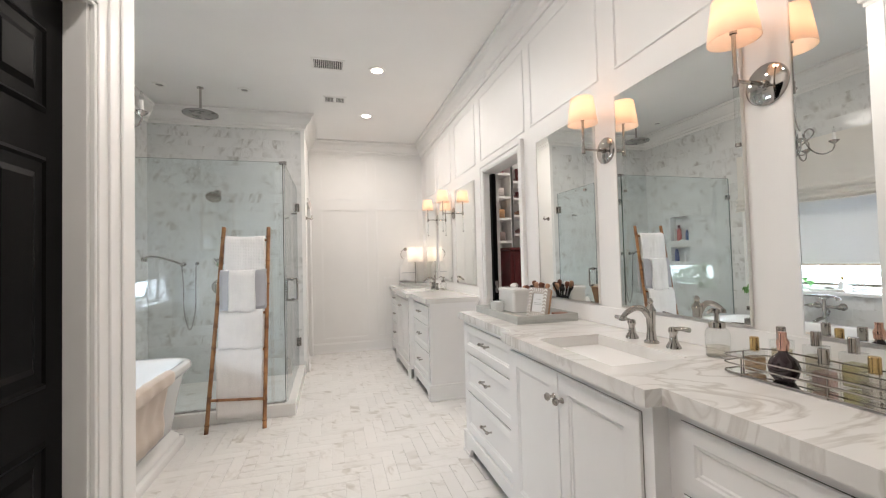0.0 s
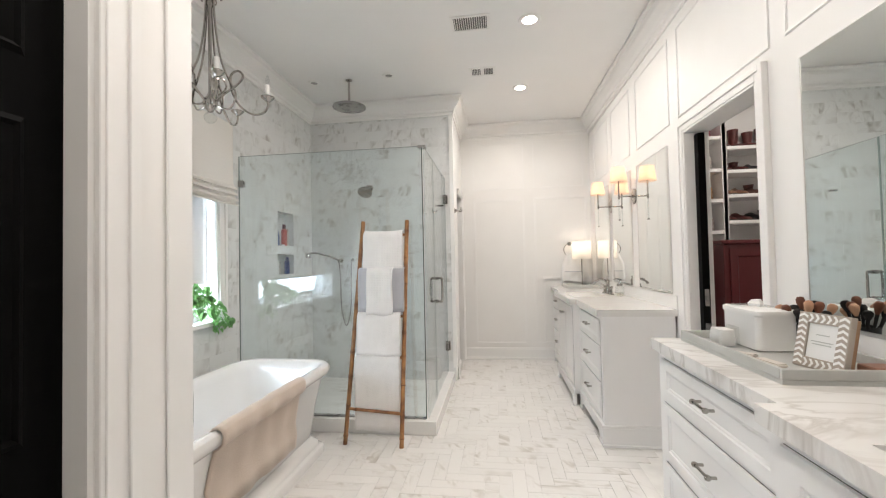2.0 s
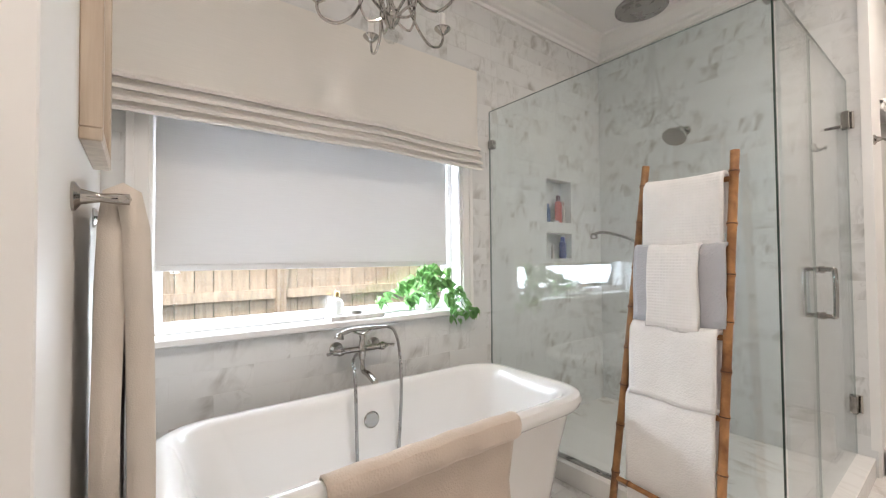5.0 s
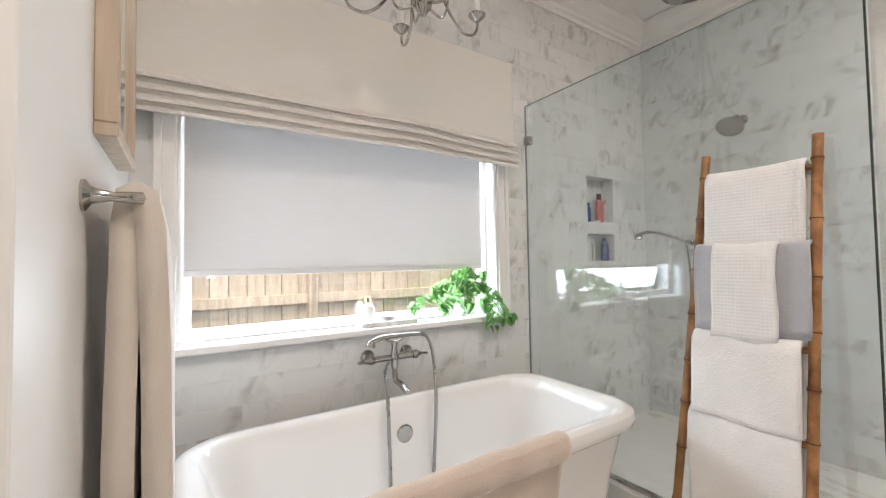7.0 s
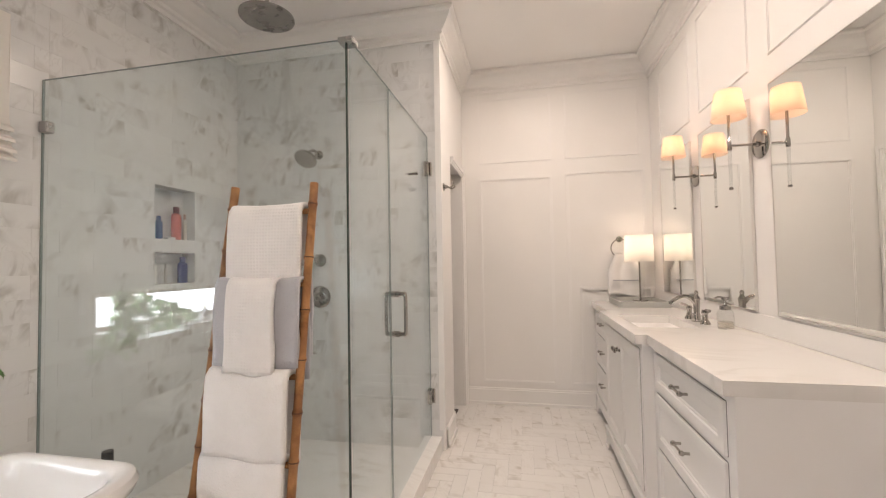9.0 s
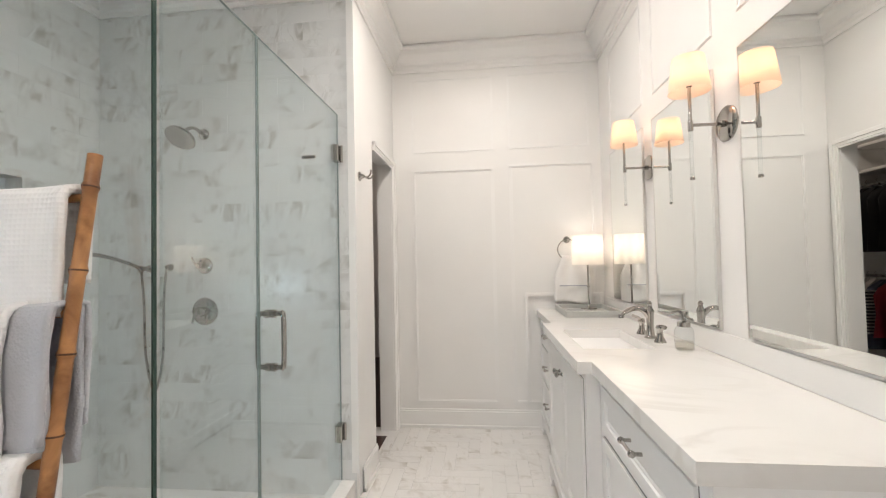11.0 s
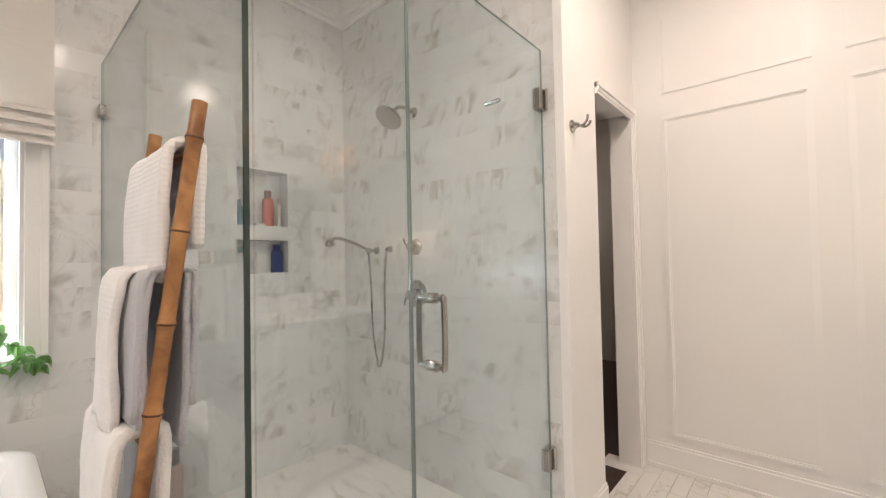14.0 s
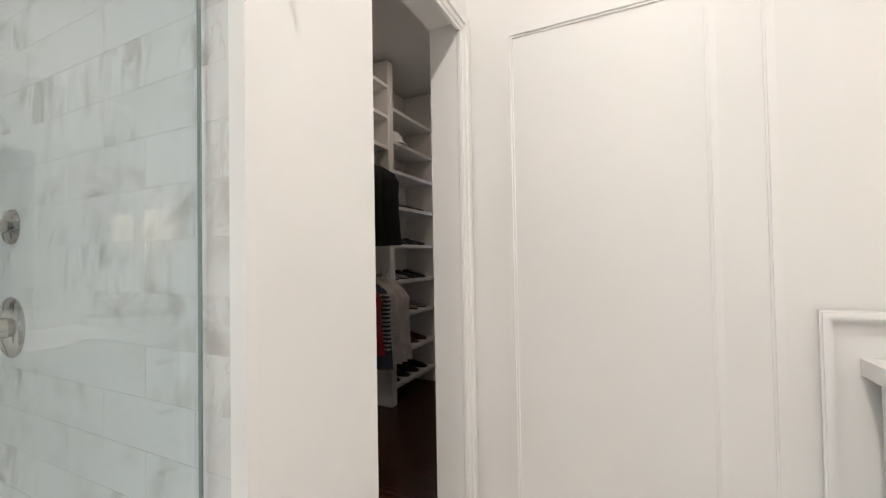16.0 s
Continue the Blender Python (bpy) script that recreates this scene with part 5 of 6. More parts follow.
part("shade", lathe([(0.108, 0.312), (0.104, 0.52), (0.1025, 0.52), (0.1065, 0.312), (0.108, 0.312)], segments=40), SHADE_WHITE, tl, "white cloth drum shade", True)
part("bulb", lathe([(0, 0.38), (0.014, 0.385), (0.024, 0.42), (0.016, 0.445), (0, 0.455)], segments=14), BULB, tl, "glowing bulb", True)
lamp("table_lamp_light", "POINT", pose(2.19, 6.41, 1.365), 1.0, (1.0, 0.90, 0.78), radius=0.035)


def tray(x0, x1, y0, y1, label):
    t = thing("tray", ((x0 + x1) / 2, (y0 + y1) / 2, 0.90), label, "tray")
    hx, hy = (x1 - x0) / 2, (y1 - y0) / 2
    bm = box(-hx, hx, -hy, hy, 0.0, 0.012)
    for r in ((-hx, hx, -hy, -hy + 0.011), (-hx, hx, hy - 0.011, hy), (-hx, -hx + 0.011, -hy + 0.011, hy - 0.011), (hx - 0.011, hx, -hy + 0.011, hy - 0.011)):
        box(r[0], r[1], r[2], r[3], 0.0121, 0.042, bm=bm, bevel=0.002)
    part("shell", bm, GREY_TRAY, t)
    return t


tray(1.97, 2.31, 6.08, 6.50, "pale grey lacquered tray on the far worktop")
tray(1.945, 2.30, 2.61, 3.22, "pale grey lacquered tray on the worktop")
tr_ = thing("towel_ring", (2.08, END, 1.42), "polished nickel towel ring on the end wall", "towel ring")
part("rosette", lathe([(0, 0), (0.026, 0), (0.024, 0.008), (0.011, 0.016), (0.011, 0.045), (0, 0.047)], segments=18, turn=TO_Y), CHROME, tr_, smooth=True)
part("ring", tube([(0.075 * math.sin(a), -0.04, -0.075 + 0.075 * math.cos(a)) for a in (2 * math.pi * k / 28 for k in range(29))], 0.004, steps=0), CHROME, tr_, smooth=True)
bm = bmesh.new()
rows = []
for i in range(21):
    u = i / 20
    row = []
    for k in range(17):
        v = k / 16
        w = 0.055 + 0.075 * min(1, v * 2.2)
        row.append(bm.verts.new((2.10 + (u - 0.5) * 2 * w, END - 0.045 - 0.012 * math.sin(u * 9 + 1.5 * v) * (1 - 0.4 * v) - 0.02 * v, 1.30 - 0.345 * v + 0.01 * math.sin(u * 6) * (v > 0.9))))
    rows.append(row)
for a, b in zip(rows, rows[1:]):
    for j in range(16):
        bm.faces.new((a[j], a[j + 1], b[j + 1], b[j]))
o = part("hand_towel", bm, TOWEL, None, "", True)
md = o.modifiers.new("thick", "SOLIDIFY")
md.thickness, md.offset = 0.022, 0
tagged(o, "white hand towel with grey bands through the towel ring", "towel")
part("band", box(2.005, 2.195, END - 0.1, END - 0.082, 1.075, 1.083), TOWEL_GREY, o, "grey woven band")
nbm = thing("note_book", (2.08, 6.27, 0.9125), "white folded cloths and cards in the far tray", "cards")
part("card", box(-0.06, 0.06, -0.09, 0.09, 0, 0.012, 0.003), CERAMIC, nbm)
part("card", box(0.03, 0.11, -0.13, -0.03, 0.0125, 0.018, 0.002), CERAMIC, nbm)

# ---- near tray's things ----
tx = thing("tissue_box", (2.15, 3.06, 0.9125), "white ceramic tissue box cover with a tissue", "tissue box")
part("box", loft([round_rect(a, a + 0.045, 0.02, z, 4) for a, z in ((0.06, 0), (0.066, 0.004), (0.066, 0.12), (0.07, 0.126), (0.07, 0.14), (0.062, 0.146))]), CERAMIC, tx, smooth=True)
part("tissue", loft([[(r * (1 + 0.3 * math.sin(3 * a)) * math.cos(a), r * (1 + 0.3 * math.sin(3 * a + 1)) * math.sin(a), z) for a in (2 * math.pi * k / 14 for k in range(14))] for r, z in ((0.02, 0.146), (0.024, 0.158), (0.014, 0.172))]), TOWEL, tx, "crumpled white tissue", True)
cp = thing("brush_cup", (2.25, 2.96, 0.9125), "cup full of dark-handled makeup brushes", "brush cup")
part("cup", lathe([(0, 0), (0.034, 0), (0.04, 0.09), (0.037, 0.09), (0.031, 0.006), (0, 0.006)]), surface("dark_cup", (0.02, 0.02, 0.022), 0.3), cp, smooth=True)
rng = random.Random(3)
BRISTLE = [surface("bristle_brown", (0.16, 0.06, 0.035), 0.8, vary=0.2), surface("bristle_black", (0.015, 0.013, 0.012), 0.8), surface("bristle_tan", (0.42, 0.24, 0.15), 0.8, vary=0.2)]
for k in range(12):
    a, t = 2 * math.pi * k / 12, rng.uniform(6, 24)
    L = rng.uniform(0.14, 0.185)
    m = pose(0.012 * math.cos(a), 0.012 * math.sin(a), 0.01) @ pose(0, 0, 0, 0, 0, math.degrees(a)) @ pose(0, 0, 0, 0, t, 0)
    br = part("brush", lathe([(0, 0), (0.003, 0), (0.0045, L * 0.6), (0.0055, L * 0.75), (0, L * 0.75)], turn=m, segments=8), BRISTLE[1], cp)
    part("bristles", lathe([(0.005, L * 0.75), (0.013, L * 0.88), (0.014, L * 0.95), (0.009, L), (0, L * 1.01)], turn=m, segments=10), BRISTLE[k % 3], br, smooth=True)
pf = thing("photo_frame", (2.13, 2.74, 0.9125), "small chevron-patterned frame with a lettered card", "photo frame")
pf.matrix_world = pose(2.11, 2.72, 0.9125, -12, 0, -78)
fb = bmesh.new()
for r in ((-0.075, 0.075, 0.0, 0.032), (-0.075, 0.075, 0.133, 0.165), (-0.075, -0.043, 0.032, 0.133), (0.043, 0.075, 0.032, 0.133)):
    box(r[0], r[1], -0.008, 0.012, r[2], r[3], bm=fb, bevel=0.001)
part("moulding", fb, surface("chevron_taupe", (0.40, 0.35, 0.30), 0.6), pf)
vb = bmesh.new()
for i in range(9):
    for x0, x1 in ((-0.073, -0.045), (0.045, 0.073)):
        zc = 0.006 + 0.0175 * i
        xm = (x0 + x1) / 2
        for p, q in (((x0, zc), (xm, zc + 0.008)), ((xm, zc + 0.008), (x1, zc))):
            vs = [vb.verts.new((p[0], -0.0092, p[1])), vb.verts.new((q[0], -0.0092, q[1])), vb.verts.new((q[0], -0.0092, q[1] + 0.008)), vb.verts.new((p[0], -0.0092, p[1] + 0.008))]
            vb.faces.new(vs)
for z0 in (0.004, 0.137):
    for i in range(5):
        xc = -0.043 + 0.0175 * i
        for p, q in (((xc, z0), (xc + 0.008, z0 + 0.012)), ((xc + 0.008, z0 + 0.012), (xc, z0 + 0.024))):
            vs = [vb.verts.new((p[0], -0.0092, p[1])), vb.verts.new((q[0], -0.0092, q[1])), vb.verts.new((q[0] + 0.008, -0.0092, q[1])), vb.verts.new((p[0] + 0.008, -0.0092, p[1]))]
            vb.faces.new(vs)
tagged(part("chevron_inlay", vb, TRIM, pf, "white chevron inlay"), kind="stuff")
part("card", box(-0.043, 0.043, -0.002, 0.002, 0.032, 0.133), CERAMIC, pf)
for z, w in ((0.10, 0.02), (0.08, 0.032), (0.072, 0.028)):
    part("text_line", box(-w, w, -0.0035, -0.0022, z, z + 0.003), GREY_TRAY, pf)
part("back_strut", box(-0.07, 0.07, 0.0125, 0.03, 0.0, 0.16, 0.002), wood("strut_wood", (0.3, 0.16, 0.08), (0.5, 0.3, 0.17), 0.5), pf, "tan wooden back")
hl = thing("acrylic_holder", (2.03, 3.07, 0.9125), "clear acrylic holder with white cotton pads", "holder")
part("shell", box(-0.035, 0.035, -0.05, 0.05, 0, 0.075, 0.003), CLEAR, hl)
part("pads", loft([round_rect(a, b, 0.015, z, 4) for a, b, z in ((0.028, 0.042, 0.004), (0.03, 0.044, 0.03), (0.026, 0.04, 0.062))]), COTTON, hl, "white cotton pads", True)
for x, y, r in ((2.0, 2.90, 40), (2.02, 2.78, 10)):
    o = thing("compact", pose(x, y, 0.9125, 0, 0, r), "small makeup compact lying in the tray", "makeup")
    part("case", box(-0.018, 0.018, -0.045, 0.045, 0, 0.012, 0.004, segments=2), surface("compact_pearl", (0.62, 0.57, 0.51), 0.3), o)
o = thing("lipstick_box", (2.22, 2.66, 0.9125), "brown makeup palette in the tray", "makeup")
part("case", box(-0.035, 0.035, -0.03, 0.03, 0, 0.03, 0.003), surface("palette_brown", (0.28, 0.13, 0.08), 0.4), o)

# ---- perfume tray on the near worktop ----
pt_ = thing("perfume_tray", (2.2, 1.37, 0.90), "mirrored perfume tray with a double nickel rail", "tray")
H = [round_rect(0.085, 0.26, 0.03, z, 4) for z in (0.002, 0.006)]
part("mirror_base", loft(H), MIRROR, pt_)
for z in (0.006, 0.03, 0.05):
    ring = round_rect(0.088, 0.263, 0.03, z, 4)
    part("rail", tube(ring + [ring[0]], 0.0022, steps=0, segments=6), CHROME, pt_)
for x, y in ((-0.088, -0.2), (-0.088, 0), (-0.088, 0.2), (0.0, 0.263), (0.088, 0.2), (0.088, -0.2), (0.088, 0)):
    part("upright", tube([(x, y, 0.0), (x, y, 0.05)], 0.0022, steps=0, segments=6), CHROME, pt_)


def perfume(x, y, kind, label, liquid, cap):
    b = thing("perfume_bottle", (x, y, 0.9065), label, "perfume bottle", "perfume bottles")
    tint = tuple(0.35 + 0.65 * c for c in liquid)
    lq = glass_like("perfume_liquid", tint) if kind != "round" else surface("perfume_%d_%d_%d" % tuple(int(c * 100) for c in liquid), liquid, 0.08, grain=0, coat=0.5)
    if kind == "round":
        part("body", lathe([(0, 0), (0.02, 0.0), (0.03, 0.015), (0.034, 0.035), (0.028, 0.055), (0.012, 0.07), (0.009, 0.078), (0, 0.078)]), lq, b, smooth=True)
        part("cap", lathe([(0, 0.078), (0.012, 0.078), (0.014, 0.1), (0.009, 0.11), (0.009, 0.125), (0, 0.125)]), cap, b, smooth=True)
    else:
        h = 0.085 if kind == "tall" else 0.06
        part("glass", loft([round_rect(0.024, 0.02, 0.005, z, 3) for z in (0, h)]), CLEAR, b)
        part("perfume", loft([round_rect(0.020, 0.016, 0.004, z, 3) for z in (0.006, h * 0.7)]), lq, b)
        part("cap", lathe([(0, h), (0.011, h), (0.011, h + 0.035), (0.009, h + 0.037), (0, h + 0.037)]), cap, b, smooth=True)


GOLD = BRASS
perfume(2.17, 1.575, "low", "square perfume bottle with amber liquid", (0.55, 0.35, 0.12), GOLD)
perfume(2.25, 1.56, "tall", "tall clear perfume bottle with a chrome cap", (0.75, 0.68, 0.5), CHROME)
perfume(2.155, 1.49, "round", "dark plum bulb-shaped perfume bottle with a rose cap", (0.02, 0.006, 0.012), surface("rose_gold", (0.75, 0.45, 0.36), 0.2, metal=1.0))
perfume(2.25, 1.475, "tall", "tall clear perfume bottle with a chrome cap", (0.8, 0.75, 0.6), CHROME)
perfume(2.17, 1.41, "low", "square perfume bottle with pink liquid", (0.75, 0.5, 0.45), CHROME)
perfume(2.24, 1.39, "tall", "tall clear perfume bottle with a chrome cap", (0.7, 0.66, 0.35), CHROME)
perfume(2.18, 1.32, "low", "square perfume bottle with a clear fill", (0.8, 0.74, 0.68), GOLD)
perfume(2.24, 1.29, "tall", "faceted clear perfume flask", (0.75, 0.72, 0.7), CLEAR)
perfume(2.17, 1.22, "tall", "tall clear perfume bottle with a chrome cap", (0.75, 0.7, 0.6), CHROME)

# ---- closet beyond the right-hand doorway ----
CX, CY0, CY1 = 4.2, 2.9, 5.28
setting("closet_floor_1", box(RIGHT, CX, CY0, CY1, -0.12, -0.002), DARK_FLOOR, "dark red-brown wooden closet floor", "floor")
setting("closet_ceiling_1", box(RIGHT + 0.13, CX, CY0, CY1, 2.75, 2.85), CEIL, "white closet ceiling", "ceiling")
kb = box(RIGHT + 0.13, CX, CY1, CY1 + 0.1, 0, 2.85)
box(CX, CX + 0.1, CY0, CY1, 0, 2.85, bm=kb)
box(RIGHT + 0.13, CX, CY0 - 0.1, CY0, 0, 2.85, bm=kb)
setting("closet_wall_1", kb, PAINT, "cream painted closet wall", "wall")
tagged(part("door_2", box(RIGHT + 0.045, RIGHT + 0.085, CL1 - 0.045, CL1 + 0.02, 0.008, 1.985, 0.002), BLACK), "black pocket door slid open into the closet wall", "door", "", "structure")
hg = bpy.data.objects["door_2"]
part("edge_pull", box(RIGHT + 0.053, RIGHT + 0.077, CL1 - 0.048, CL1 - 0.0455, 0.95, 1.05), STEEL, hg)


def shelf_unit(name, at, width, depth, height, levels, label):
    """Open shelving: local x along the front, y going back."""
    u = thing(name, at, label, "shelving")
    for x in (0, width):
        part("upright", box(x - 0.018, x + 0.018, 0, depth, 0, height, 0.002), TRIM, u)
    part("back", box(0.018, width - 0.018, depth - 0.012, depth, 0, height), PAINT, u)
    for z in levels:
        part("shelf", box(0.0185, width - 0.0185, 0.0, depth - 0.0125, z, z + 0.028, 0.002), TRIM, u)
    return u


L1 = (1.50, 1.715, 1.915, 2.11)
shelf_unit("shelf_unit", pose(3.06, 4.98, 0), 0.62, 0.28, 2.6, (0.3, 0.7, 1.1, *L1), "white closet shelf unit full of shoes and boots")
shelf_unit("shelf_unit", pose(2.72, 4.98, 0), 0.335, 0.28, 2.6, (0.3, 0.7, 1.1, 1.42, 1.68, 1.93, 2.2), "narrow white closet shelf unit with folded things")
ox = thing("dresser", (3.3, 4.83, 0), "dark oxblood painted dresser in the closet", "dresser")
part("body", box(-0.42, 0.42, -0.13, 0.13, 0.05, 1.33, 0.004), OXBLOOD, ox)
part("top", box(-0.44, 0.44, -0.15, 0.14, 1.3305, 1.36, 0.005), OXBLOOD, ox)
part("front_panel", loft([[(x, y, z) for x, z in ((-0.38 + d, 0.1 + d), (0.38 - d, 0.1 + d), (0.38 - d, 1.29 - d), (-0.38 + d, 1.29 - d))] for d, y in ((0, -0.1305), (0.0, -0.142), (0.05, -0.142), (0.06, -0.134))], False, True), OXBLOOD, ox)
for x in (-0.38, 0.38):
    part("foot", box(x - 0.03, x + 0.03, -0.1, 0.1, 0, 0.0495), OXBLOOD, ox)


def shoe(at, colour, label, tall=0.0):
    m = surface("leather_%d_%d_%d" % tuple(int(c * 100) for c in colour), colour, 0.45, vary=0.2, scale=30)
    s = thing("boot" if tall else "shoe", at, label, "boot" if tall else "shoe")
    rows = [(0.0, 0.028, 0.075, 0.06), (0.05, 0.03, 0.08, 0.07), (0.09, 0.032, 0.06, 0.05), (0.15, 0.038, 0.045, 0.035), (0.2, 0.036, 0.035, 0.025), (0.235, 0.02, 0.024, 0.012)]
    rings = []
    for y, w, h, hh in rows:
        rings.append([(w * math.cos(a), -y, max(0.008, h * 0.5 + h * 0.5 * math.sin(a))) for a in (2 * math.pi * k / 10 for k in range(10))])
    part("upper", loft(rings), m, s, smooth=True)
    part("sole", prism([(-0.03, 0.005), (0.03, 0.005), (0.036, -0.12), (0.038, -0.19), (0.02, -0.24), (-0.02, -0.24), (-0.038, -0.19), (-0.036, -0.12)], 0, 0.01), DARK, s)
    if tall:
        part("shaft", lathe([(0.03, 0.05), (0.036, 0.1), (0.042, tall), (0.038, tall), (0.03, 0.06)], (0, -0.04, 0), 14), m, s, smooth=True)
    return s


rng = random.Random(11)
kinds = [((0.10, 0.022, 0.02), "dark red leather"), ((0.02, 0.018, 0.018), "black leather"), ((0.25, 0.12, 0.07), "tan leather"), ((0.12, 0.05, 0.04), "brown suede")]
for zi, z in enumerate(L1):
    for k in range(5):
        c, w = kinds[(zi * 2 + k // 2) % 4] if z < 2.0 else kinds[0]
        h = 0.16 + 0.03 * (k % 2) if z > 2.0 else (0.1 if (zi + k) % 3 == 0 else 0)
        shoe(pose(3.13 + 0.11 * k, 5.235 if not k % 2 else 5.24, z + 0.028, 0, 0, rng.uniform(-8, 8)), c, ("tall " if h else "") + w + (" boot" if h else " shoe") + " on the closet shelf", h)
for z, c in ((2.228, (0.3, 0.05, 0.08)), (1.958, (0.5, 0.45, 0.42)), (1.708, (0.35, 0.2, 0.1)), (1.448, (0.25, 0.2, 0.18))):
    f = thing("folded_clothes", (2.885, 5.1, z), "stack of folded clothes on the closet shelf", "clothes")
    for i in range(4):
        cc = tuple(min(1, v * (0.7 + 0.25 * i)) for v in c)
        part("garment", loft([round_rect(0.1 - 0.004 * (i % 2), 0.09, 0.03, 0.026 * i + a, 4) for a in (0.0, 0.012, 0.024)]), surface("fold_%d_%d" % (int(c[0] * 100), i), cc, 0.9), f, smooth=True)

# added fill without a fitting, brightens the shelves and dresser
lamp("closet_light_1", "AREA", pose(3.3, 4.1, 2.74), 14.0, CAN, disk=0.15)

# ---- closet beyond the far doorway ----
# warm fill lamp added under this ceiling to lift the grey shelves, no fitting
lamp("closet_light_2", "AREA", pose(0.1, 7.6, 2.78), 3.2, (1.0, 0.82, 0.68), disk=0.15)
setting("closet_floor_2", box(-0.9, HOOK - 0.004, HEAD + 0.15, 8.9, -0.12, -0.002), DARK_FLOOR, "dark red-brown wooden closet floor", "floor")
setting("closet_ceiling_2", box(-0.9, HOOK - 0.11, HEAD + 0.15, 8.9, 2.8, 2.9), CEIL, "white closet ceiling", "ceiling")
kb = box(-0.9, -0.8, HEAD + 0.15, 8.9, 0, 2.9)
box(-0.8, HOOK - 0.11, 8.8, 8.9, 0, 2.9, bm=kb)
box(HOOK - 0.11, HOOK - 0.0, END + 0.15, 8.9, 0, 2.9, bm=kb)
setting("closet_wall_2", kb, PAINT, "grey-white closet wall in shade", "wall")
QX = pose(0, 0, 0, 0, 0, 90)  # front looks towards +x
Z2 = [0.13, 0.39, 0.69, 0.97, 1.27, 1.585, 1.88, 2.12, 2.39]
shelf_unit("shelf_unit", pose(-0.46, 7.92, 0) @ QX, 0.72, 0.32, 2.78, Z2, "tall white closet shelves with shoes and caps")
shelf_unit("shelf_unit", pose(-0.46, 6.9, 0) @ QX, 0.98, 0.32, 2.78, (2.05, 2.3, 2.55), "white closet bay with shelves over hanging clothes")
for i, z in enumerate(Z2):
    for k in range(4):
        if i == 7 and k < 2:
            continue
        c, w = [kinds[1], kinds[1], kinds[0], ((0.35, 0.33, 0.31), "grey canvas")][(i + k // 2) % 4]
        shoe(pose(-0.74, 8.03 + 0.16 * k, z + 0.028, 0, 0, 90), c, w + " shoe on the tall closet shelf")
ht = thing("hard_hat", (-0.60, 8.08, 2.148), "white hard hat on a closet shelf", "hard hat")
part("dome", lathe([(0.125, 0.0), (0.12, 0.05), (0.09, 0.105), (0.05, 0.13), (0, 0.138)], segments=24, scale=(1.1, 0.9, 1)), CERAMIC, ht, smooth=True)
part("brim", lathe([(0.12, 0.0), (0.15, -0.0), (0.15, 0.006), (0.12, 0.01)], segments=24, scale=(1.15, 0.9, 1)), CERAMIC, ht, smooth=True)
rd = tube([(-0.55, 6.92, 1.93), (-0.55, 7.90, 1.93)], 0.014, steps=0)
tagged(part("hanging_rail", rd, STEEL), "metal hanging rail in the closet bay", "rail")
tagged(part("hanging_rail", tube([(-0.55, 6.92, 1.05), (-0.55, 7.90, 1.05)], 0.014, steps=0), STEEL), "metal hanging rail in the closet bay", "rail")


def garment(y, top, length, colour, label, w=0.2, stripe=None):
    g = thing("hanging_shirt", (-0.5, y, top), label, "shirt")
    m = surface("cloth_%d_%d_%d" % tuple(int(c * 100) for c in colour), colour, 0.9, vary=0.15, scale=12)
    rings = []
    for z, a, d in ((0.02, 0.03, 0.012), (0.0, 0.06, 0.015), (-0.05, 0.15, 0.02), (-0.12, w, 0.026), (-length * 0.6, w * 0.96, 0.03), (-length, w * 1.02, 0.036)):
        rings.append([(a * math.cos(t) + 0.012 * math.sin(4 * t + z * 9), d * math.sin(t) * (1 + 0.3 * math.sin(5 * t)), z - 0.05) for t in (2 * math.pi * k / 20 for k in range(20))])
    part("body", loft(rings, True, False), m, g, smooth=True)
    part("hanger_hook", tube([(0, 0, -0.03), (0, 0, 0.01), (0.015, 0, 0.03), (0.0, 0, 0.045)], 0.002, segments=5), STEEL, g)
    if stripe:
        for k in range(14):
            z = -0.14 - k * 0.03
            part("stripe", box(-w * 0.97, w * 0.99, -0.037, 0.037, z, z + 0.012), stripe, g)
    return g


for k in range(7):
    garment(7.1 + 0.11 * k, 1.93, 0.6, (0.012, 0.012, 0.014), "black shirt hanging in the closet")
for k in range(4):
    garment(7.1 + 0.1 * k, 1.05, 0.6, (0.03, 0.032, 0.05), "navy shirt hanging in the closet")
jersey = garment(7.52, 1.05, 0.5, (0.28, 0.02, 0.03), "red jersey with a white 9 hanging in the closet")
word("9", 0.13, pose(0.1, -0.048, -0.3, 90, 0, 0), CERAMIC, jersey)
garment(7.62, 1.05, 0.62, (0.05, 0.055, 0.09), "striped navy shirt hanging in the closet", stripe=surface("stripe_white", (0.6, 0.6, 0.6), 0.9))
for k in range(3):
    garment(7.71 + 0.075 * k, 1.05, 0.6, (0.62, 0.58, 0.56), "pale long shirt hanging in the closet", 0.22)
cw = thing("window_2", (-0.79, 8.78, 1.3), "narrow bright closet window at the end of the shelves", "window", "", "structure")
part("pane", box(0.35, 0.46, 0.0, 0.015, -0.05, 0.75), glow("daylight_pane", (0.75, 0.87, 1.0), 1.2), cw)
part("window_frame", box(0.32, 0.3495, -0.01, 0.015, -0.08, 0.78), TRIM, cw)

# ---- tiles, last ----
TILE_MESH = {}


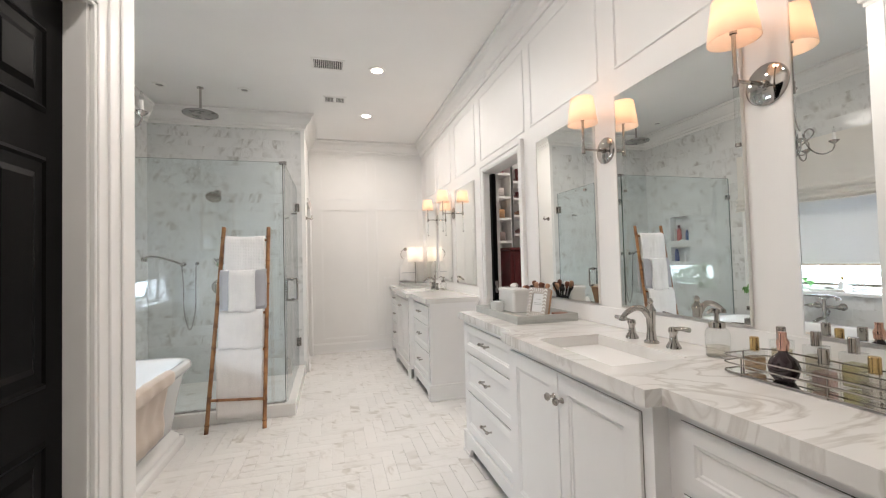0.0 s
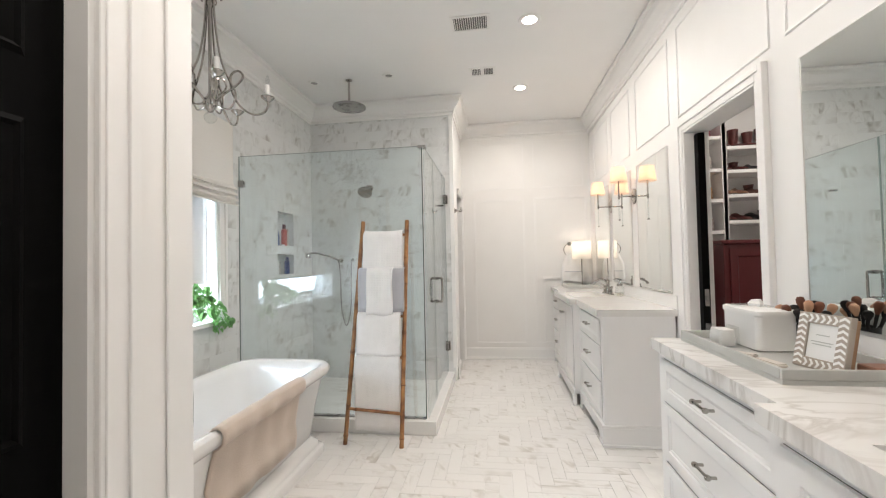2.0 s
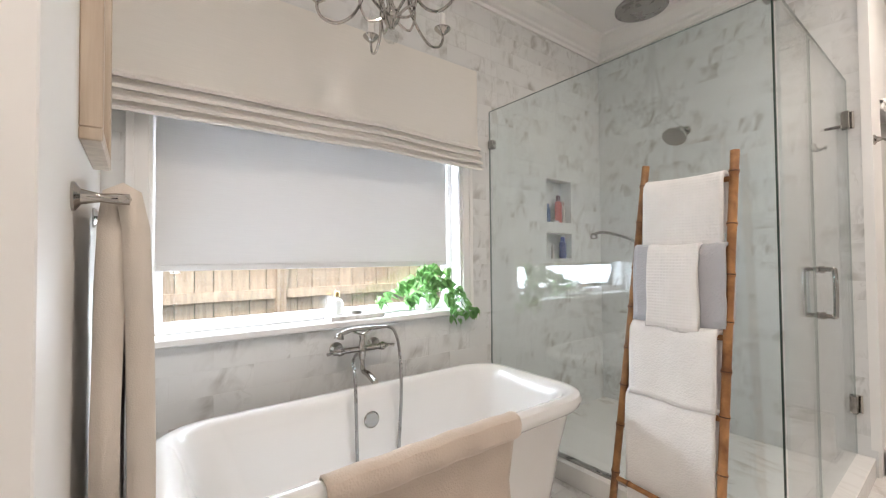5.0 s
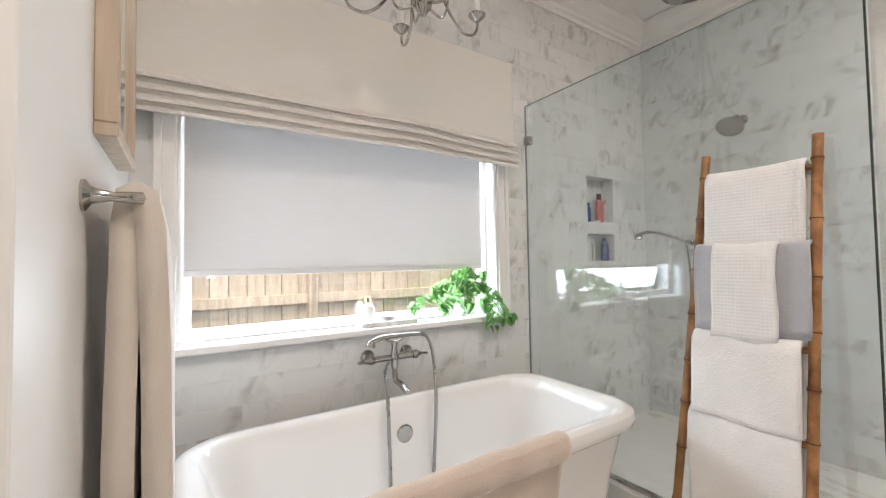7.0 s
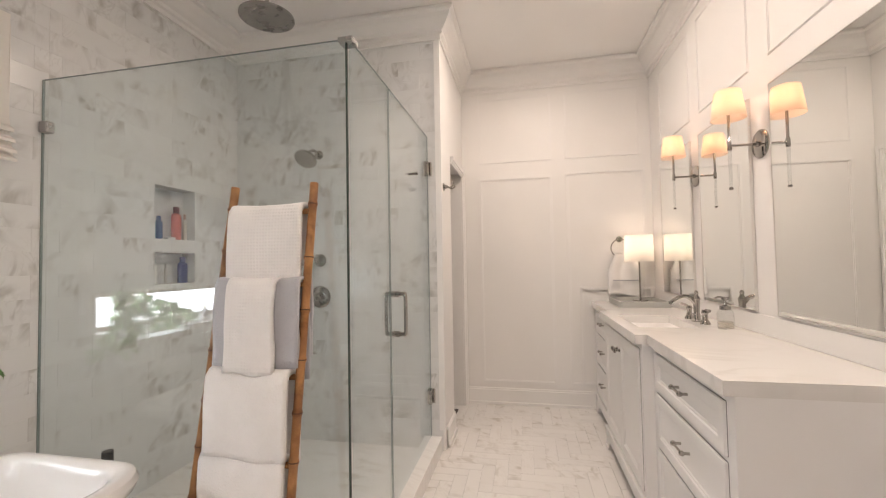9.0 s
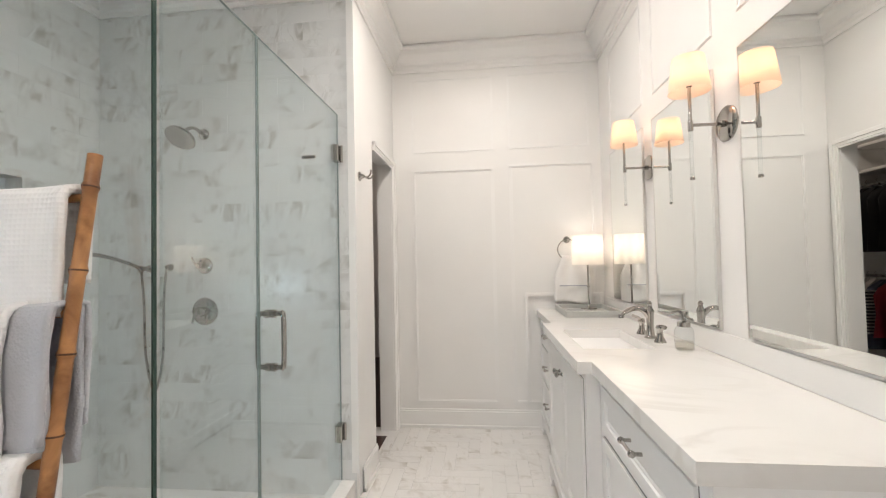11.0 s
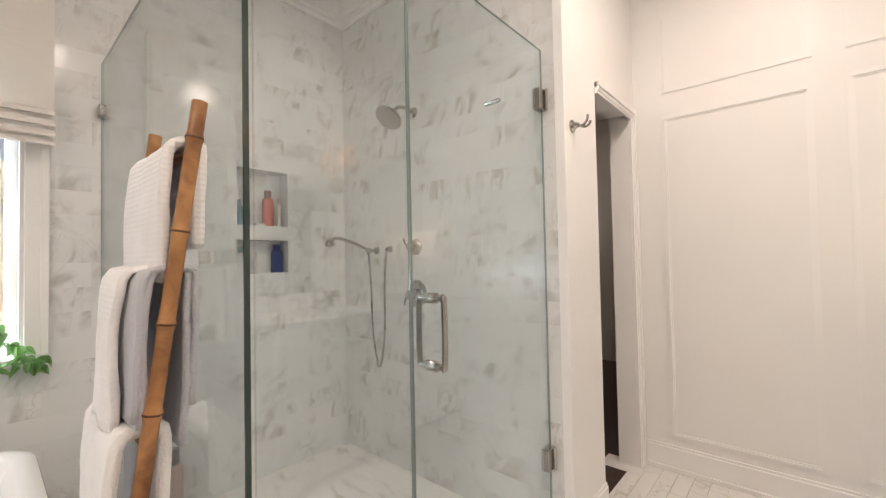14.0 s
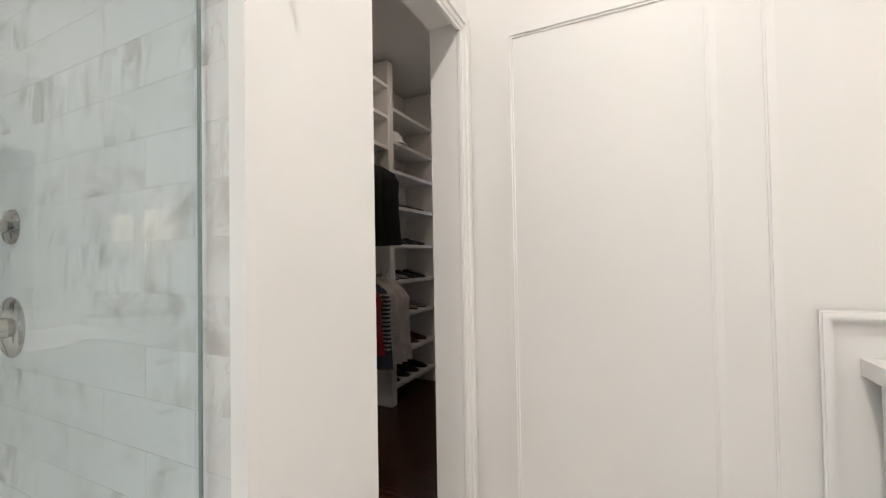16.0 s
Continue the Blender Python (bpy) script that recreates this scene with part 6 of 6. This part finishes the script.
def tile_mesh(w, h, d, mat):
    key = (round(w, 3), round(h, 3), d, mat.name)
    if key not in TILE_MESH:
        e = 0.0003
        vs, fs = [], []
        for z, i in ((0, 0), (d - e, 0), (d, e)):
            vs += [(i, i, z), (w - i, i, z), (w - i, h - i, z), (i, h - i, z)]
        for a in (0, 4):
            for k in range(4):
                fs.append((a + k, a + (k + 1) % 4, a + 4 + (k + 1) % 4, a + 4 + k))
        fs.append((8, 9, 10, 11))
        me = bpy.data.meshes.new("tile")
        me.from_pydata(vs, [], fs)
        me.materials.append(mat)
        TILE_MESH[key] = me
    return TILE_MESH[key]


def cut(rects, hole):
    out = []
    for a, b, c, d in rects:
        h0, h1, h2, h3 = hole
        if b <= h0 or a >= h1 or d <= h2 or c >= h3:
            out.append((a, b, c, d))
            continue
        if c < h2:
            out.append((a, b, c, h2))
        if d > h3:
            out.append((a, b, h3, d))
        if a < h0:
            out.append((a, h0, max(c, h2), min(d, h3)))
        if b > h1:
            out.append((h1, b, max(c, h2), min(d, h3)))
    return out


def tile_wall(parent, u0, u1, z0, z1, at, holes=(), tw=0.305, th=0.102, g=0.0007):
    """Tiles in running bond; at(u, z) gives the pose whose local x is along the wall and y up."""
    row, z = 0, z0
    while z < z1 - 0.005:
        u = u0 - (tw / 2 if row % 2 else 0) - 0.1
        while u < u1:
            rs = [(max(u, u0), min(u + tw - g, u1), z, min(z + th - g, z1))]
            for h in holes:
                rs = cut(rs, h)
            for a, b, c, d in rs:
                if b - a > 0.004 and d - c > 0.004:
                    o = new("tile", tile_mesh(b - a, d - c, 0.0010, WALL_TILE))
                    o.parent = parent
                    o.matrix_basis = at(a, c)
            u += tw
        z += th
        row += 1


WEST = Matrix(((0, 0, 1, 0), (1, 0, 0, 0), (0, 1, 0, 0), (0, 0, 0, 1)))   # x -> +y, y -> z, normal +x
NORTH = Matrix(((1, 0, 0, 0), (0, 0, -1, 0), (0, 1, 0, 0), (0, 0, 0, 1)))  # x -> +x, normal -y
wall_west_shower = setting("wall_west_shower", box(LEFT - 0.0010, LEFT - 0.0004, 4.36, HEAD, 0.0, 0.002), GROUT, "marble tiled wall inside the shower with two niches", "wall")
TOP = CEIL_Z - 0.17
tile_wall(wall_west, NOOK_Y + 0.002, 4.36, 0.0, TOP, lambda u, z: Matrix.Translation((LEFT - 0.0010, u, z)) @ WEST, holes=[(WIN[0] - 0.01, WIN[1] + 0.01, WIN[2] - 0.03, WIN[3])])
tile_wall(wall_west_shower, 4.362, HEAD, 0.0, TOP, lambda u, z: Matrix.Translation((LEFT - 0.0010, u, z)) @ WEST, holes=NICHES)
tile_wall(wall_shower, LEFT + 0.001, HOOK - 0.012, 0.0, TOP, lambda u, z: Matrix.Translation((u, HEAD + 0.0010, z)) @ NORTH)
setting("corner_trim", box(HOOK - 0.036, HOOK + 0.004, HEAD - 0.007, HEAD + 0.012, 0.14, TOP), TRIM, "slim white tile trim at the corner", "trim")

# floor in herringbone
TW, TL, FG = 0.0762, 0.3048, 0.0016
near, far_v, far_f = 0, [], []


def rest(x, y, w, h):
    e, b = 0.001, len(far_v)
    for z, i in ((-0.004, 0), (-0.0008, 0), (0.0, e)):
        far_v.extend([(x + i, y + i, z), (x + w - i, y + i, z), (x + w - i, y + h - i, z), (x + i, y + h - i, z)])
    for a in (b, b + 4):
        for k in range(4):
            far_f.append((a + k, a + (k + 1) % 4, a + 4 + (k + 1) % 4, a + 4 + k))
    far_f.append((b + 8, b + 9, b + 10, b + 11))


FX0, FX1, FY0, FY1 = LEFT, RIGHT, BACK, END
for j in range(-30, 110):
    for i in range(-30, 110):
        for kind in (0, 1):
            if (kind == 0 and (i - j) % 8) or (kind == 1 and (i - j) % 8 != 7):
                continue
            x, y = FX0 + i * TW, FY0 + j * TW
            w, h = (TL, TW) if kind == 0 else (TW, TL)
            a, b, c, d = max(x, FX0), min(x + w, FX1), max(y, FY0), min(y + h, FY1)
            if b - a < 0.01 or d - c < 0.01 or (b < NOOK_X and d < NOOK_Y) or (a > 1.95) or (b < 0.6 and c > 4.4) or (b < HOOK - 0.01 and c > HEAD):
                continue
            if 0.4 < x < 1.8 and 1.9 < y < 5.7 and near < 300 and b - a == w and d - c == h:
                o = new("tile", tile_mesh(w - FG, h - FG, 0.0044, FLOOR_TILE))
                o.parent = floor
                o.matrix_basis = Matrix.Translation((x, y, -0.0044 + random.uniform(-0.0002, 0.0002)))
                near += 1
            else:
                rest(a, c, b - a - FG, d - c - FG)
me = bpy.data.meshes.new("floor_tiles")
me.from_pydata(far_v, [], far_f)
me.materials.append(FLOOR_REST)
o = new("floor_tiles", me)
o.parent = floor
tagged(o, "marble herringbone floor tiles", "", "", "stuff")

# niche boxes
for a, b, c, d in NICHES:
    bm = bmesh.new()
    x0 = LEFT - 0.095
    box(x0 - 0.008, x0, a, b, c, d, bm=bm)
    box(x0, LEFT + 0.001, a, b, c - 0.008, c + 0.005, bm=bm)
    box(x0, LEFT + 0.001, a, b, d - 0.002, d + 0.008, bm=bm)
    box(x0, LEFT + 0.001, a - 0.008, a + 0.002, c + 0.0052, d - 0.0022, bm=bm)
    box(x0, LEFT + 0.001, b - 0.002, b + 0.008, c + 0.0052, d - 0.0022, bm=bm)
    setting("shower_niche", bm, WALL_TILE, "recessed marble shower niche", "niche")
